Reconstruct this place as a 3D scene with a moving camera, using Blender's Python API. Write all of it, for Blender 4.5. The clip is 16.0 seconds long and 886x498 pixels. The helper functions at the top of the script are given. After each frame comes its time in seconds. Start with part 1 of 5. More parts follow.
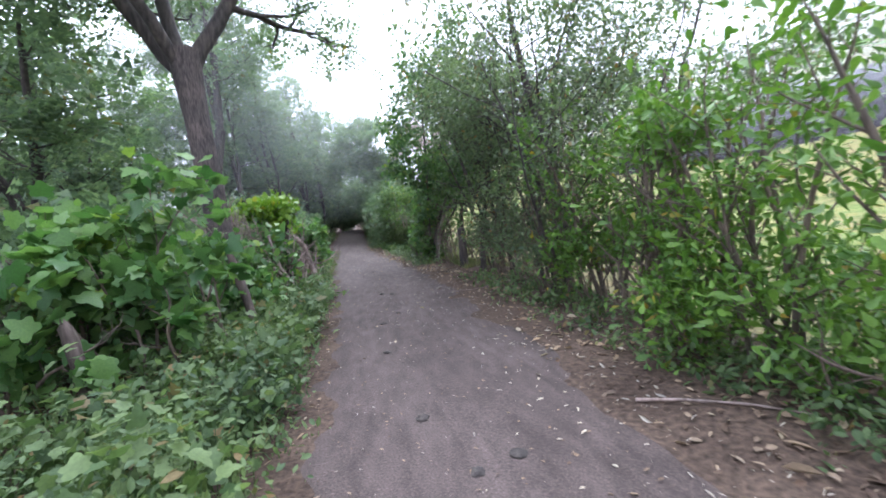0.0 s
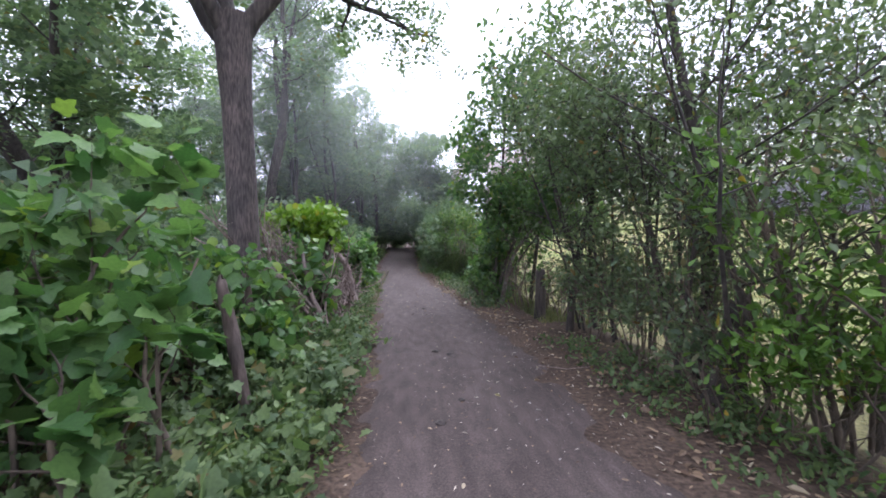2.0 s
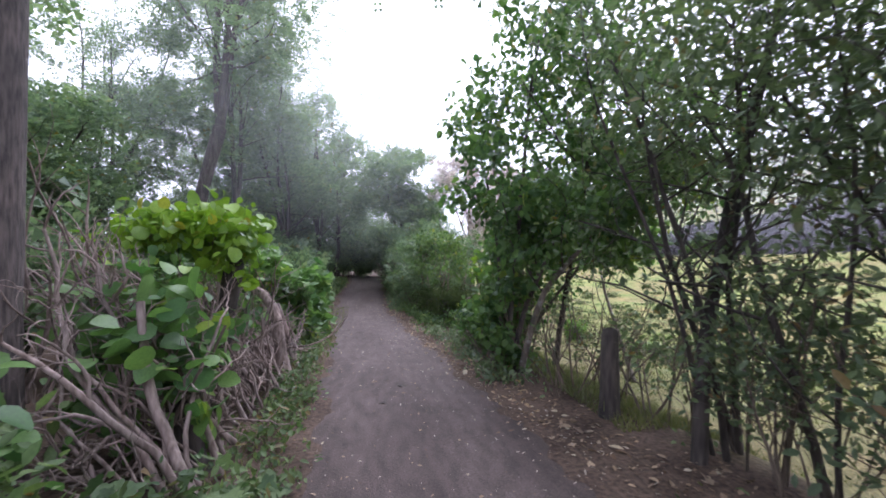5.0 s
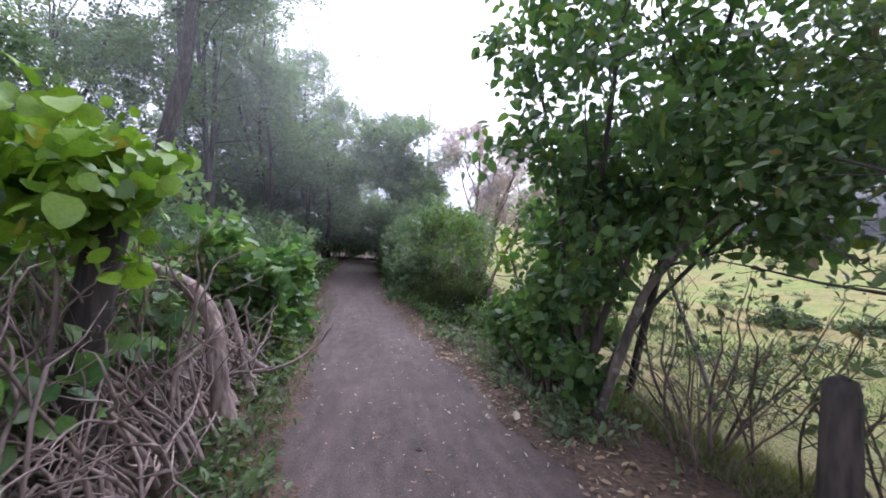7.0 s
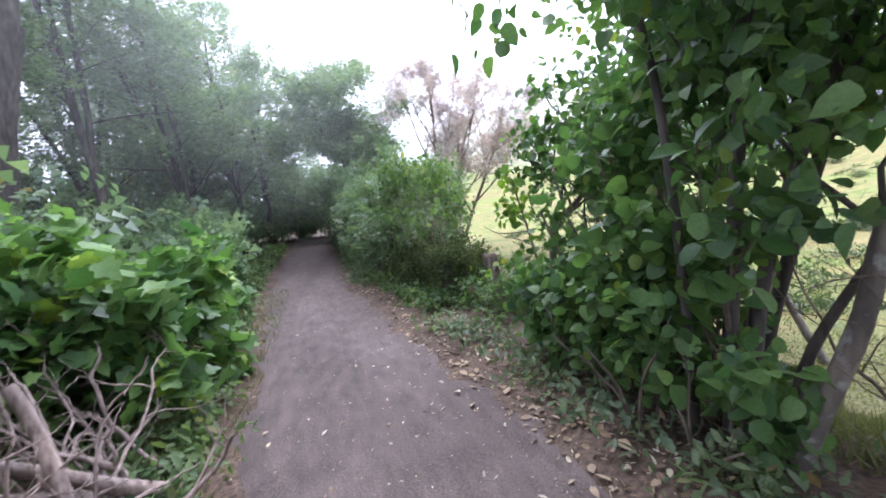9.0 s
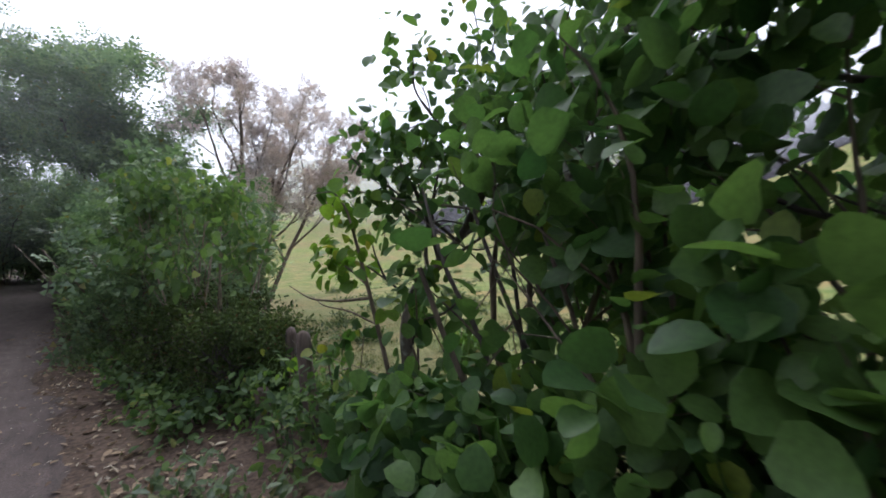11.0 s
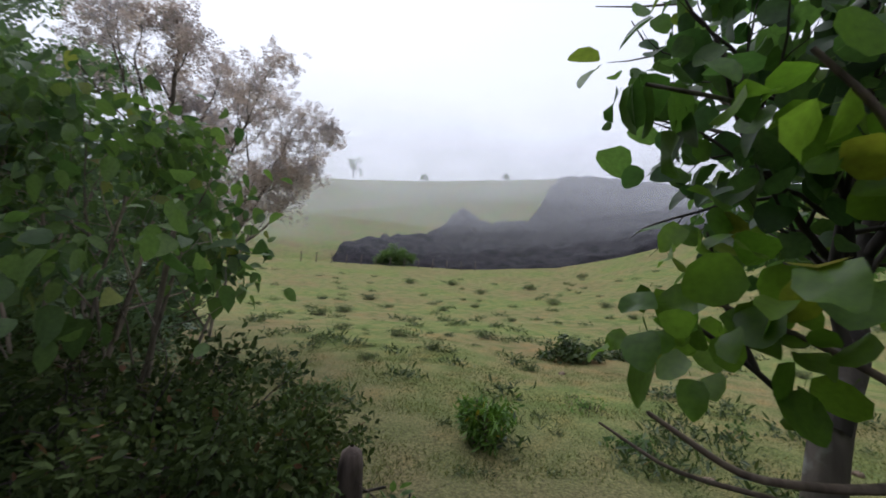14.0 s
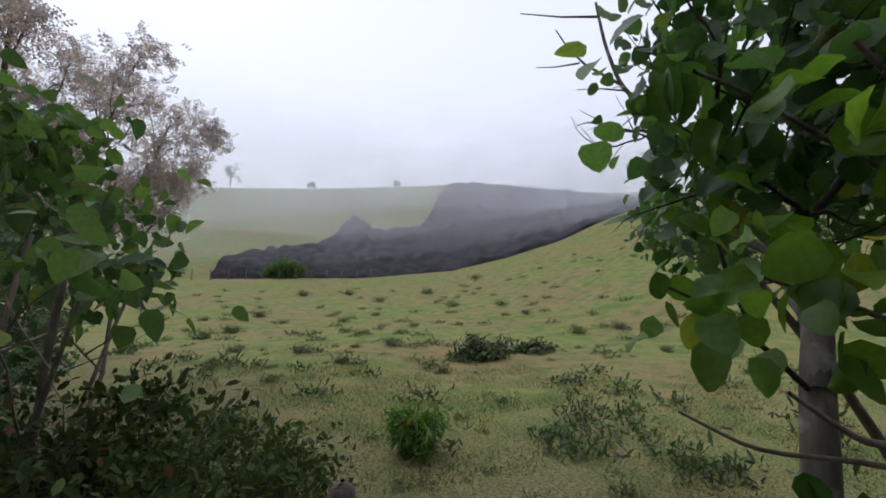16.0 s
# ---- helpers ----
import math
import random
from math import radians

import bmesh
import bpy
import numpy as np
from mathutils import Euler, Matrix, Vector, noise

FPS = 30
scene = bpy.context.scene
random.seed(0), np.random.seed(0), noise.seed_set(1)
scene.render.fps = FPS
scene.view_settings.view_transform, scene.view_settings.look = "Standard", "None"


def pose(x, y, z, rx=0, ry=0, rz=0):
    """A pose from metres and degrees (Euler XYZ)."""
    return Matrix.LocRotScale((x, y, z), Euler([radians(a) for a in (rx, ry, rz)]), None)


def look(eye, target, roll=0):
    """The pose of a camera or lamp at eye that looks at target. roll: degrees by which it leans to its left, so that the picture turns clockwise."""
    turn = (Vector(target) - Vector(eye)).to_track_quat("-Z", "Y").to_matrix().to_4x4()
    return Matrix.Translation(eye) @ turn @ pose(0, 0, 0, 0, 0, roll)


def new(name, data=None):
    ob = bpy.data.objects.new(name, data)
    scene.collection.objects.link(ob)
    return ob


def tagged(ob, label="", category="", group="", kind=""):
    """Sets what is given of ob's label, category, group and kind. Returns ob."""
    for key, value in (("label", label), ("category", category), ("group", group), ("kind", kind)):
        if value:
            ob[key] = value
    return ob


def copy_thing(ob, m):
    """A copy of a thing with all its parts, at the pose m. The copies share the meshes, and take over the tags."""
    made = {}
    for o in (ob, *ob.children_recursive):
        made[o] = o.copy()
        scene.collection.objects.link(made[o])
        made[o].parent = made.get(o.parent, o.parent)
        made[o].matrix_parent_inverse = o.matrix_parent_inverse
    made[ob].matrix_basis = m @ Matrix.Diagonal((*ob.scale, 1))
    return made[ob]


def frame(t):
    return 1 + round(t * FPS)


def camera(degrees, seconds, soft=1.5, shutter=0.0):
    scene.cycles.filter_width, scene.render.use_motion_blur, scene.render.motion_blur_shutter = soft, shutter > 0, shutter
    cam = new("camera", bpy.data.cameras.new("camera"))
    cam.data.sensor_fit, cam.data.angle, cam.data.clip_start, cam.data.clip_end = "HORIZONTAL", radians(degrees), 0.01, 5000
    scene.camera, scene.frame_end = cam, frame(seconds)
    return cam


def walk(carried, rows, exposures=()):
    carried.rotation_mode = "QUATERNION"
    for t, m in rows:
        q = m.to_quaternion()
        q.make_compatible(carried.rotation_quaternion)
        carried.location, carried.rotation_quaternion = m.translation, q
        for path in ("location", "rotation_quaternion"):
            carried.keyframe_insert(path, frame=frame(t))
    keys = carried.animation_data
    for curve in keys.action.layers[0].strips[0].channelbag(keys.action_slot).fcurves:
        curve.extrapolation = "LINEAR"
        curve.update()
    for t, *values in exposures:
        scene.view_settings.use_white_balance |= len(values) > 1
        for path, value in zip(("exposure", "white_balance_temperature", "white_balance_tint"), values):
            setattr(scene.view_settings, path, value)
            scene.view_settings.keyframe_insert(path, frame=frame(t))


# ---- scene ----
cam = camera(92.0, 16.0, soft=1.75, shutter=0.25)
PATH = [
    (0, (0.059, 0.022, 1.465), (0.442, 1.977, 1.286), -7.3),
    (0.5, (0.0, 0.57, 1.502), (0.308, 2.531, 1.262), -5.4),
    (1, (-0.002, 1.108, 1.503), (0.276, 3.07, 1.233), -5.9),
    (1.5, (-0.119, 1.786, 1.593), (0.061, 3.773, 1.45), -0.1),
    (2, (-0.031, 2.217, 1.649), (0.143, 4.208, 1.591), -0.7),
    (2.5, (-0.017, 2.828, 1.639), (0.37, 4.79, 1.617), -1.4),
    (3, (-0.027, 3.354, 1.684), (0.375, 5.31, 1.792), 2.7),
    (3.5, (-0.046, 4.058, 1.635), (0.359, 6.014, 1.724), 1.9),
    (4, (-0.075, 4.646, 1.691), (0.373, 6.593, 1.796), 1.3),
    (4.2, (-0.06, 4.893, 1.682), (0.372, 6.843, 1.796), 0.5),
    (6.3, (-0.123, 7.605, 1.695), (0.069, 9.596, 1.687), 2.8),
    (6.5, (-0.039, 7.822, 1.656), (0.26, 9.799, 1.66), -1.1),
    (7, (-0.161, 8.467, 1.661), (0.211, 10.432, 1.656), 2.1),
    (7.5, (-0.077, 8.974, 1.644), (0.317, 10.934, 1.643), 1.5),
    (8, (-0.061, 9.677, 1.561), (0.43, 11.612, 1.438), 0.1),
    (8.5, (-0.031, 10.224, 1.614), (0.467, 12.154, 1.442), -0.4),
    (9, (-0.015, 10.875, 1.625), (0.539, 12.787, 1.433), -7.1),
    (9.2, (-0.048, 11.123, 1.641), (0.713, 12.965, 1.474), -4.3),
    (11.3, (1.057, 13.466, 1.541), (2.379, 14.967, 1.554), -1.8),
    (11.5, (1.03, 13.696, 1.568), (2.366, 15.184, 1.61), -1.2),
    (12, (1.065, 14.287, 1.502), (2.425, 15.75, 1.589), 0.0),
    (12.5, (1.14, 14.778, 1.527), (2.547, 16.196, 1.63), 3.2),
    (13, (1.19, 15.278, 1.533), (2.652, 16.638, 1.659), 4.6),
    (13.5, (1.292, 15.713, 1.491), (2.791, 17.029, 1.64), 4.1),
    (14, (1.341, 16.077, 1.501), (2.913, 17.304, 1.655), 3.5),
    (14.5, (1.445, 16.426, 1.42), (3.216, 17.341, 1.584), 1.1),
    (15, (1.398, 16.645, 1.467), (3.222, 17.445, 1.646), -0.9),
    (15.5, (1.287, 16.607, 1.452), (3.112, 17.4, 1.647), -1.0),
    (16, (1.251, 16.483, 1.476), (3.074, 17.282, 1.674), -0.6),
]
walk(cam, [(t, look(eye, target, roll)) for t, eye, target, roll in PATH],
     exposures=[(0.0, 2.14, 5500, 15), (0.6, 2.42, 5480, 17), (1.2, 2.42, 5530, 20), (1.5, 2.32, 5560, 20), (2.0, 1.87, 5600, 21), (2.5, 1.98, 5620, 21), (3.0, 1.57, 5650, 22), (3.5, 1.77, 5650, 22), (4.0, 1.85, 5650, 22), (6.5, 1.85, 5600, 25), (7.5, 1.85, 5600, 25), (8.0, 2.12, 5580, 23), (9.0, 2.38, 5560, 20), (11.3, 1.0, 5800, 14), (12.5, 0.63, 5800, 14), (14.0, 0.38, 5900, 13), (16.0, 0.28, 5900, 13)])

# ---- world, sun ----
world = bpy.data.worlds.new("overcast")
scene.world = world
world.use_nodes = True
wn, wl = world.node_tree.nodes, world.node_tree.links
wn.clear()
sky = wn.new("ShaderNodeTexSky")
sky.sky_type, sky.sun_disc = "NISHITA", False
sky.sun_elevation, sky.sun_rotation = radians(58), radians(20)
sky.air_density, sky.dust_density, sky.ozone_density = 1.0, 6.0, 1.0
grey = wn.new("ShaderNodeHueSaturation")
grey.inputs["Saturation"].default_value = 0.10
cloud = wn.new("ShaderNodeMixRGB")
cloud.inputs[0].default_value = 0.80
cloud.inputs[2].default_value = (8.3, 8.35, 8.9, 1)
back = wn.new("ShaderNodeBackground")
back.inputs["Strength"].default_value = 0.10
wout = wn.new("ShaderNodeOutputWorld")
wl.new(sky.outputs[0], grey.inputs["Color"])
wl.new(grey.outputs[0], cloud.inputs[1])
wl.new(cloud.outputs[0], back.inputs["Color"])
wl.new(back.outputs[0], wout.inputs[0])
sun = new("sun", bpy.data.lights.new("sun", "SUN"))
sun.data.energy, sun.data.angle, sun.data.color = 0.7, radians(40), (1.0, 0.97, 0.93)
sun.matrix_world = look((0, 0, 60), (-18, -32, 0))


# ---- materials ----
def nodes_of(name):
    m = bpy.data.materials.new(name)
    m.use_nodes = True
    n, l = m.node_tree.nodes, m.node_tree.links
    return m, n, l, n["Principled BSDF"]


def noise_node(n, l, scale, detail=4.0, stretch=None):
    tex = n.new("ShaderNodeTexNoise")
    tex.inputs["Scale"].default_value, tex.inputs["Detail"].default_value = scale, detail
    geo = n.new("ShaderNodeNewGeometry")
    src = geo.outputs["Position"]
    if stretch:
        mp = n.new("ShaderNodeMapping")
        mp.inputs["Scale"].default_value = stretch
        l.new(src, mp.inputs["Vector"])
        src = mp.outputs[0]
    l.new(src, tex.inputs["Vector"])
    return tex


def ramp_node(n, l, source, stops):
    r = n.new("ShaderNodeValToRGB")
    e = r.color_ramp.elements
    while len(e) < len(stops):
        e.new(0.5)
    for k, (p, c) in enumerate(stops):
        e[k].position, e[k].color = p, (*c, 1)
    l.new(source, r.inputs[0])
    return r


def mix_node(n, l, fac, a, b, mode="MIX"):
    m = n.new("ShaderNodeMixRGB")
    m.blend_type = mode
    for k, v in ((0, fac), (1, a), (2, b)):
        if isinstance(v, (int, float)):
            m.inputs[k].default_value = v
        elif isinstance(v, tuple):
            m.inputs[k].default_value = (*v, 1)
        else:
            l.new(v, m.inputs[k])
    return m


def bump_node(n, l, b, height, strength, distance):
    u = n.new("ShaderNodeBump")
    u.inputs["Strength"].default_value, u.inputs["Distance"].default_value = strength, distance
    l.new(height, u.inputs["Height"])
    l.new(u.outputs[0], b.inputs["Normal"])
    return u


def leaf_mat(name, dark, light, old=(0.16, 0.13, 0.03), old_at=0.96, through_light=0.35, rough=0.45, single=False, glow=(1.12, 1.22, 0.75), gloss=0.4):
    """Leaf blades: each leaf its own green, a few yellowing, light coming through."""
    m, n, l, b = nodes_of(name)
    if single:
        rnd = n.new("ShaderNodeObjectInfo").outputs["Random"]
    else:
        rnd = n.new("ShaderNodeNewGeometry").outputs["Random Per Island"]
    ramp = ramp_node(n, l, rnd, [(0.0, dark), (0.75, light), (old_at, light), (1.0, old)])
    patch = noise_node(n, l, 1.3, 3)
    tone = ramp_node(n, l, patch.outputs["Fac"], [(0.3, (0.66, 0.7, 0.72)), (0.7, (1.25, 1.2, 1.0))])
    col = mix_node(n, l, 1.0, ramp.outputs[0], tone.outputs[0], "MULTIPLY")
    vein = noise_node(n, l, 60, 2)
    spot = ramp_node(n, l, vein.outputs["Fac"], [(0.25, (0.8, 0.8, 0.8)), (0.75, (1.15, 1.15, 1.1))])
    col2 = mix_node(n, l, 1.0, col.outputs[0], spot.outputs[0], "MULTIPLY")
    l.new(col2.outputs[0], b.inputs["Base Color"])
    b.inputs["Roughness"].default_value = rough
    b.inputs["Specular IOR Level"].default_value = gloss
    tr = n.new("ShaderNodeBsdfTranslucent")
    warm = mix_node(n, l, 1.0, col2.outputs[0], glow, "MULTIPLY")
    l.new(warm.outputs[0], tr.inputs["Color"])
    mix = n.new("ShaderNodeMixShader")
    mix.inputs[0].default_value = through_light
    l.new(b.outputs[0], mix.inputs[1])
    l.new(tr.outputs[0], mix.inputs[2])
    l.new(mix.outputs[0], n["Material Output"].inputs["Surface"])
    return m


def bark_mat(name, dark, light, scale=14.0, relief=0.8, lichen=0.0):
    m, n, l, b = nodes_of(name)
    ridges = noise_node(n, l, scale, 6, (1.0, 1.0, 0.18))
    patch = noise_node(n, l, 2.2, 4)
    base = ramp_node(n, l, ridges.outputs["Fac"], [(0.32, dark), (0.68, light)])
    tone = ramp_node(n, l, patch.outputs["Fac"], [(0.3, (0.6, 0.62, 0.62)), (0.7, (1.3, 1.25, 1.2))])
    col = mix_node(n, l, 1.0, base.outputs[0], tone.outputs[0], "MULTIPLY")
    if lichen:
        spots = noise_node(n, l, 9.0, 5)
        mask = ramp_node(n, l, spots.outputs["Fac"], [(0.56, (0, 0, 0)), (0.66, (lichen,) * 3)])
        col = mix_node(n, l, mask.outputs[0], col.outputs[0], (0.32, 0.32, 0.29))
    l.new(col.outputs[0], b.inputs["Base Color"])
    b.inputs["Roughness"].default_value = 0.9
    bump_node(n, l, b, ridges.outputs["Fac"], relief, 0.02)
    return m


def dirt_mat():
    """Trodden volcanic earth, grey-brown, with a paler trodden middle and damp patches."""
    m, n, l, b = nodes_of("trodden_earth")
    big, mid, fine = noise_node(n, l, 1.0, 5, (1.6, 0.35, 1)), noise_node(n, l, 7, 8, (1.3, 0.4, 1)), noise_node(n, l, 70, 6)
    base = ramp_node(n, l, big.outputs["Fac"], [(0.3, (0.056, 0.041, 0.035)), (0.7, (0.100, 0.077, 0.068))])
    tone = ramp_node(n, l, mid.outputs["Fac"], [(0.28, (0.66, 0.63, 0.62)), (0.72, (1.28, 1.27, 1.27))])
    grit = ramp_node(n, l, fine.outputs["Fac"], [(0.3, (0.55, 0.54, 0.53)), (0.60, (1.08, 1.07, 1.06)), (0.74, (1.7, 1.66, 1.6))])
    col = mix_node(n, l, 1.0, base.outputs[0], tone.outputs[0], "MULTIPLY")
    col = mix_node(n, l, 1.0, col.outputs[0], grit.outputs[0], "MULTIPLY")
    l.new(col.outputs[0], b.inputs["Base Color"])
    b.inputs["Roughness"].default_value = 0.92
    add = n.new("ShaderNodeMath")
    add.operation = "MULTIPLY_ADD"
    add.inputs[1].default_value = 0.3
    l.new(mid.outputs["Fac"], add.inputs[0])
    l.new(fine.outputs["Fac"], add.inputs[2])
    bump_node(n, l, b, add.outputs[0], 0.7, 0.016)
    return m


def ground_mat():
    """Pasture grass over dry earth; bare leaf-littered soil by the path."""
    m, n, l, b = nodes_of("pasture_ground")
    big, mid, fine = noise_node(n, l, 0.16, 5), noise_node(n, l, 1.3, 10), noise_node(n, l, 22, 8)
    lush = ramp_node(n, l, big.outputs["Fac"], [(0.30, (0.205, 0.172, 0.084)), (0.46, (0.205, 0.198, 0.088)), (0.62, (0.172, 0.205, 0.068))])
    dry = ramp_node(n, l, mid.outputs["Fac"], [(0.30, (1.24, 0.98, 0.84)), (0.46, (1.02, 0.98, 0.92)), (0.6, (0.74, 0.84, 0.66)), (0.74, (0.56, 0.68, 0.5))])
    blades = ramp_node(n, l, fine.outputs["Fac"], [(0.3, (0.45, 0.47, 0.44)), (0.7, (1.36, 1.33, 1.22))])
    grass = mix_node(n, l, 1.0, lush.outputs[0], dry.outputs[0], "MULTIPLY")
    grass = mix_node(n, l, 1.0, grass.outputs[0], blades.outputs[0], "MULTIPLY")
    soil = ramp_node(n, l, mid.outputs["Fac"], [(0.3, (0.060, 0.042, 0.034)), (0.7, (0.125, 0.090, 0.072))])
    soil2 = mix_node(n, l, 1.0, soil.outputs[0], blades.outputs[0], "MULTIPLY")
    geo = n.new("ShaderNodeNewGeometry")
    sep = n.new("ShaderNodeSeparateXYZ")
    l.new(geo.outputs["Position"], sep.inputs[0])
    wob = n.new("ShaderNodeMath")
    wob.operation = "MULTIPLY_ADD"
    wob.inputs[1].default_value = 1.6
    l.new(mid.outputs["Fac"], wob.inputs[0])
    l.new(sep.outputs["X"], wob.inputs[2])
    where = n.new("ShaderNodeMapRange")
    where.inputs["From Min"].default_value, where.inputs["From Max"].default_value = 3.7, 4.7
    l.new(wob.outputs[0], where.inputs["Value"])
    worn = n.new("ShaderNodeMapRange")
    worn.inputs["From Min"].default_value, worn.inputs["From Max"].default_value = 12.0, 5.0
    worn.inputs["To Max"].default_value = 0.75
    l.new(wob.outputs[0], worn.inputs["Value"])
    dust = mix_node(n, l, 1.0, blades.outputs[0], (0.122, 0.108, 0.060), "MULTIPLY")
    grass = mix_node(n, l, worn.outputs[0], grass.outputs[0], dust.outputs[0])
    col = mix_node(n, l, where.outputs[0], soil2.outputs[0], grass.outputs[0])
    l.new(col.outputs[0], b.inputs["Base Color"])
    b.inputs["Roughness"].default_value = 0.95
    b.inputs["Specular IOR Level"].default_value = 0.15
    bump_node(n, l, b, fine.outputs["Fac"], 0.7, 0.05)
    return m


def rock_mat(name, dark, light, scale):
    m, n, l, b = nodes_of(name)
    big, fine = noise_node(n, l, scale, 8), noise_node(n, l, scale * 9, 6)
    base = ramp_node(n, l, big.outputs["Fac"], [(0.3, dark), (0.7, light)])
    tone = ramp_node(n, l, fine.outputs["Fac"], [(0.3, (0.6, 0.6, 0.6)), (0.7, (1.4, 1.4, 1.4))])
    col = mix_node(n, l, 1.0, base.outputs[0], tone.outputs[0], "MULTIPLY")
    l.new(col.outputs[0], b.inputs["Base Color"])
    b.inputs["Roughness"].default_value = 0.95
    b.inputs["Specular IOR Level"].default_value = 0.1
    bump_node(n, l, b, fine.outputs["Fac"], 1.0, 1.5 / scale / 9)
    return m


def mist_mat(amount):
    """A thin drifting veil: white droplets that scatter what light reaches them, most of it open."""
    m, n, l, b = nodes_of("mist")
    n.remove(b)
    tex = noise_node(n, l, 0.022, 4, (1, 1, 1.6))
    geo = n.new("ShaderNodeNewGeometry")
    sep = n.new("ShaderNodeSeparateXYZ")
    l.new(geo.outputs["Position"], sep.inputs[0])
    high = n.new("ShaderNodeMapRange")
    high.inputs["From Min"].default_value, high.inputs["From Max"].default_value = 3.0, 22.0
    high.inputs["To Min"].default_value, high.inputs["To Max"].default_value = 0.15, 1.0
    l.new(sep.outputs["Z"], high.inputs["Value"])
    thick = n.new("ShaderNodeMapRange")
    thick.inputs["From Min"].default_value, thick.inputs["From Max"].default_value = 0.32, 0.68
    thick.inputs["To Min"].default_value, thick.inputs["To Max"].default_value = 0.35 * amount, amount
    l.new(tex.outputs["Fac"], thick.inputs["Value"])
    fade = n.new("ShaderNodeMapRange")
    fade.inputs["From Min"].default_value, fade.inputs["From Max"].default_value = 60.0, 44.0
    l.new(sep.outputs["Z"], fade.inputs["Value"])
    soft = n.new("ShaderNodeMath")
    soft.operation = "MULTIPLY"
    l.new(high.outputs[0], soft.inputs[0])
    l.new(fade.outputs[0], soft.inputs[1])
    mul = n.new("ShaderNodeMath")
    mul.operation = "MULTIPLY"
    l.new(soft.outputs[0], mul.inputs[0])
    l.new(thick.outputs[0], mul.inputs[1])
    dif, tra, clear = n.new("ShaderNodeBsdfDiffuse"), n.new("ShaderNodeBsdfTranslucent"), n.new("ShaderNodeBsdfTransparent")
    for s in (dif, tra):
        s.inputs["Color"].default_value = (0.93, 0.94, 0.97, 1)
    mix, half = n.new("ShaderNodeMixShader"), n.new("ShaderNodeMixShader")
    half.inputs[0].default_value = 0.5
    l.new(dif.outputs[0], half.inputs[1])
    l.new(tra.outputs[0], half.inputs[2])
    l.new(mul.outputs[0], mix.inputs[0])
    l.new(clear.outputs[0], mix.inputs[1])
    l.new(half.outputs[0], mix.inputs[2])
    l.new(mix.outputs[0], n["Material Output"].inputs["Surface"])
    return m


M_DIRT, M_GROUND = dirt_mat(), ground_mat()
M_BARK = bark_mat("grey_brown_bark", (0.030, 0.024, 0.022), (0.112, 0.090, 0.082), 42)
M_BARK_DARK = bark_mat("dark_bark", (0.022, 0.018, 0.016), (0.075, 0.062, 0.054), 18)
M_BARK_PALE = bark_mat("pale_smooth_bark", (0.070, 0.058, 0.048), (0.170, 0.145, 0.122), 16, 0.5, 0.6)
M_TWIG = bark_mat("thin_brown_stems", (0.060, 0.045, 0.034), (0.160, 0.125, 0.095), 30, 0.4)
M_TWIG_PALE = bark_mat("pale_bush_stems", (0.110, 0.090, 0.070), (0.260, 0.215, 0.170), 30, 0.4)
M_DEAD = bark_mat("bleached_dead_wood", (0.105, 0.075, 0.062), (0.300, 0.240, 0.215), 24, 0.5)
M_POST = bark_mat("weathered_post_wood", (0.050, 0.036, 0.030), (0.150, 0.115, 0.098), 22, 1.0)
M_LEAF_ACACIA = leaf_mat("feathery_leaves", (0.085, 0.140, 0.082), (0.160, 0.230, 0.130), through_light=0.45)
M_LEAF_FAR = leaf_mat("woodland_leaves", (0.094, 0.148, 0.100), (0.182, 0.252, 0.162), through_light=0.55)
M_LEAF_HEDGE = leaf_mat("dull_hedge_leaves", (0.076, 0.114, 0.072), (0.152, 0.202, 0.116), (0.20, 0.12, 0.05), 0.95, 0.5)
M_LEAF_BRIGHT = leaf_mat("bright_shrub_leaves", (0.060, 0.135, 0.022), (0.125, 0.230, 0.036), (0.30, 0.22, 0.03), 0.97)
M_LEAF_BROAD = leaf_mat("broad_soft_leaves", (0.048, 0.118, 0.038), (0.138, 0.242, 0.076), (0.22, 0.31, 0.04), 0.90, 0.42)
M_LEAF_DARK = leaf_mat("dark_broad_leaves", (0.046, 0.104, 0.040), (0.108, 0.190, 0.062), (0.20, 0.24, 0.04), 0.95, 0.5)
M_LEAF_BUSH = leaf_mat("drooping_bush_leaves", (0.048, 0.094, 0.036), (0.122, 0.192, 0.062), (0.22, 0.24, 0.06), 0.95, 0.48, 0.62)
M_LEAF_LIME = leaf_mat("lime_vine_leaves", (0.100, 0.200, 0.018), (0.190, 0.315, 0.030), (0.32, 0.28, 0.04), 0.95)
M_LEAF_WEED = leaf_mat("weed_leaves", (0.050, 0.092, 0.038), (0.135, 0.195, 0.086), (0.19, 0.12, 0.06), 0.93, 0.4, 0.6)
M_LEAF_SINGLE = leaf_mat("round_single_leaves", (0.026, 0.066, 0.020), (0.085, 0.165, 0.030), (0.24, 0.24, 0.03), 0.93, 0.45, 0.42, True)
# Brighter copy of the single leaves: light from behind is put into its colour.
M_LEAF_BACKLIT = leaf_mat("backlit_single_leaves", (0.085, 0.170, 0.022), (0.150, 0.250, 0.035), (0.30, 0.28, 0.04), 0.9, 0.55, 0.4, True)
M_LEAF_TUFT = leaf_mat("coarse_pasture_leaves", (0.040, 0.066, 0.028), (0.085, 0.120, 0.045), (0.16, 0.12, 0.06), 0.93, 0.3)
M_LEAF_THORN = leaf_mat("small_thorny_leaves", (0.030, 0.046, 0.018), (0.066, 0.094, 0.034), (0.12, 0.06, 0.04), 0.95, 0.3, 0.75, gloss=0.1)
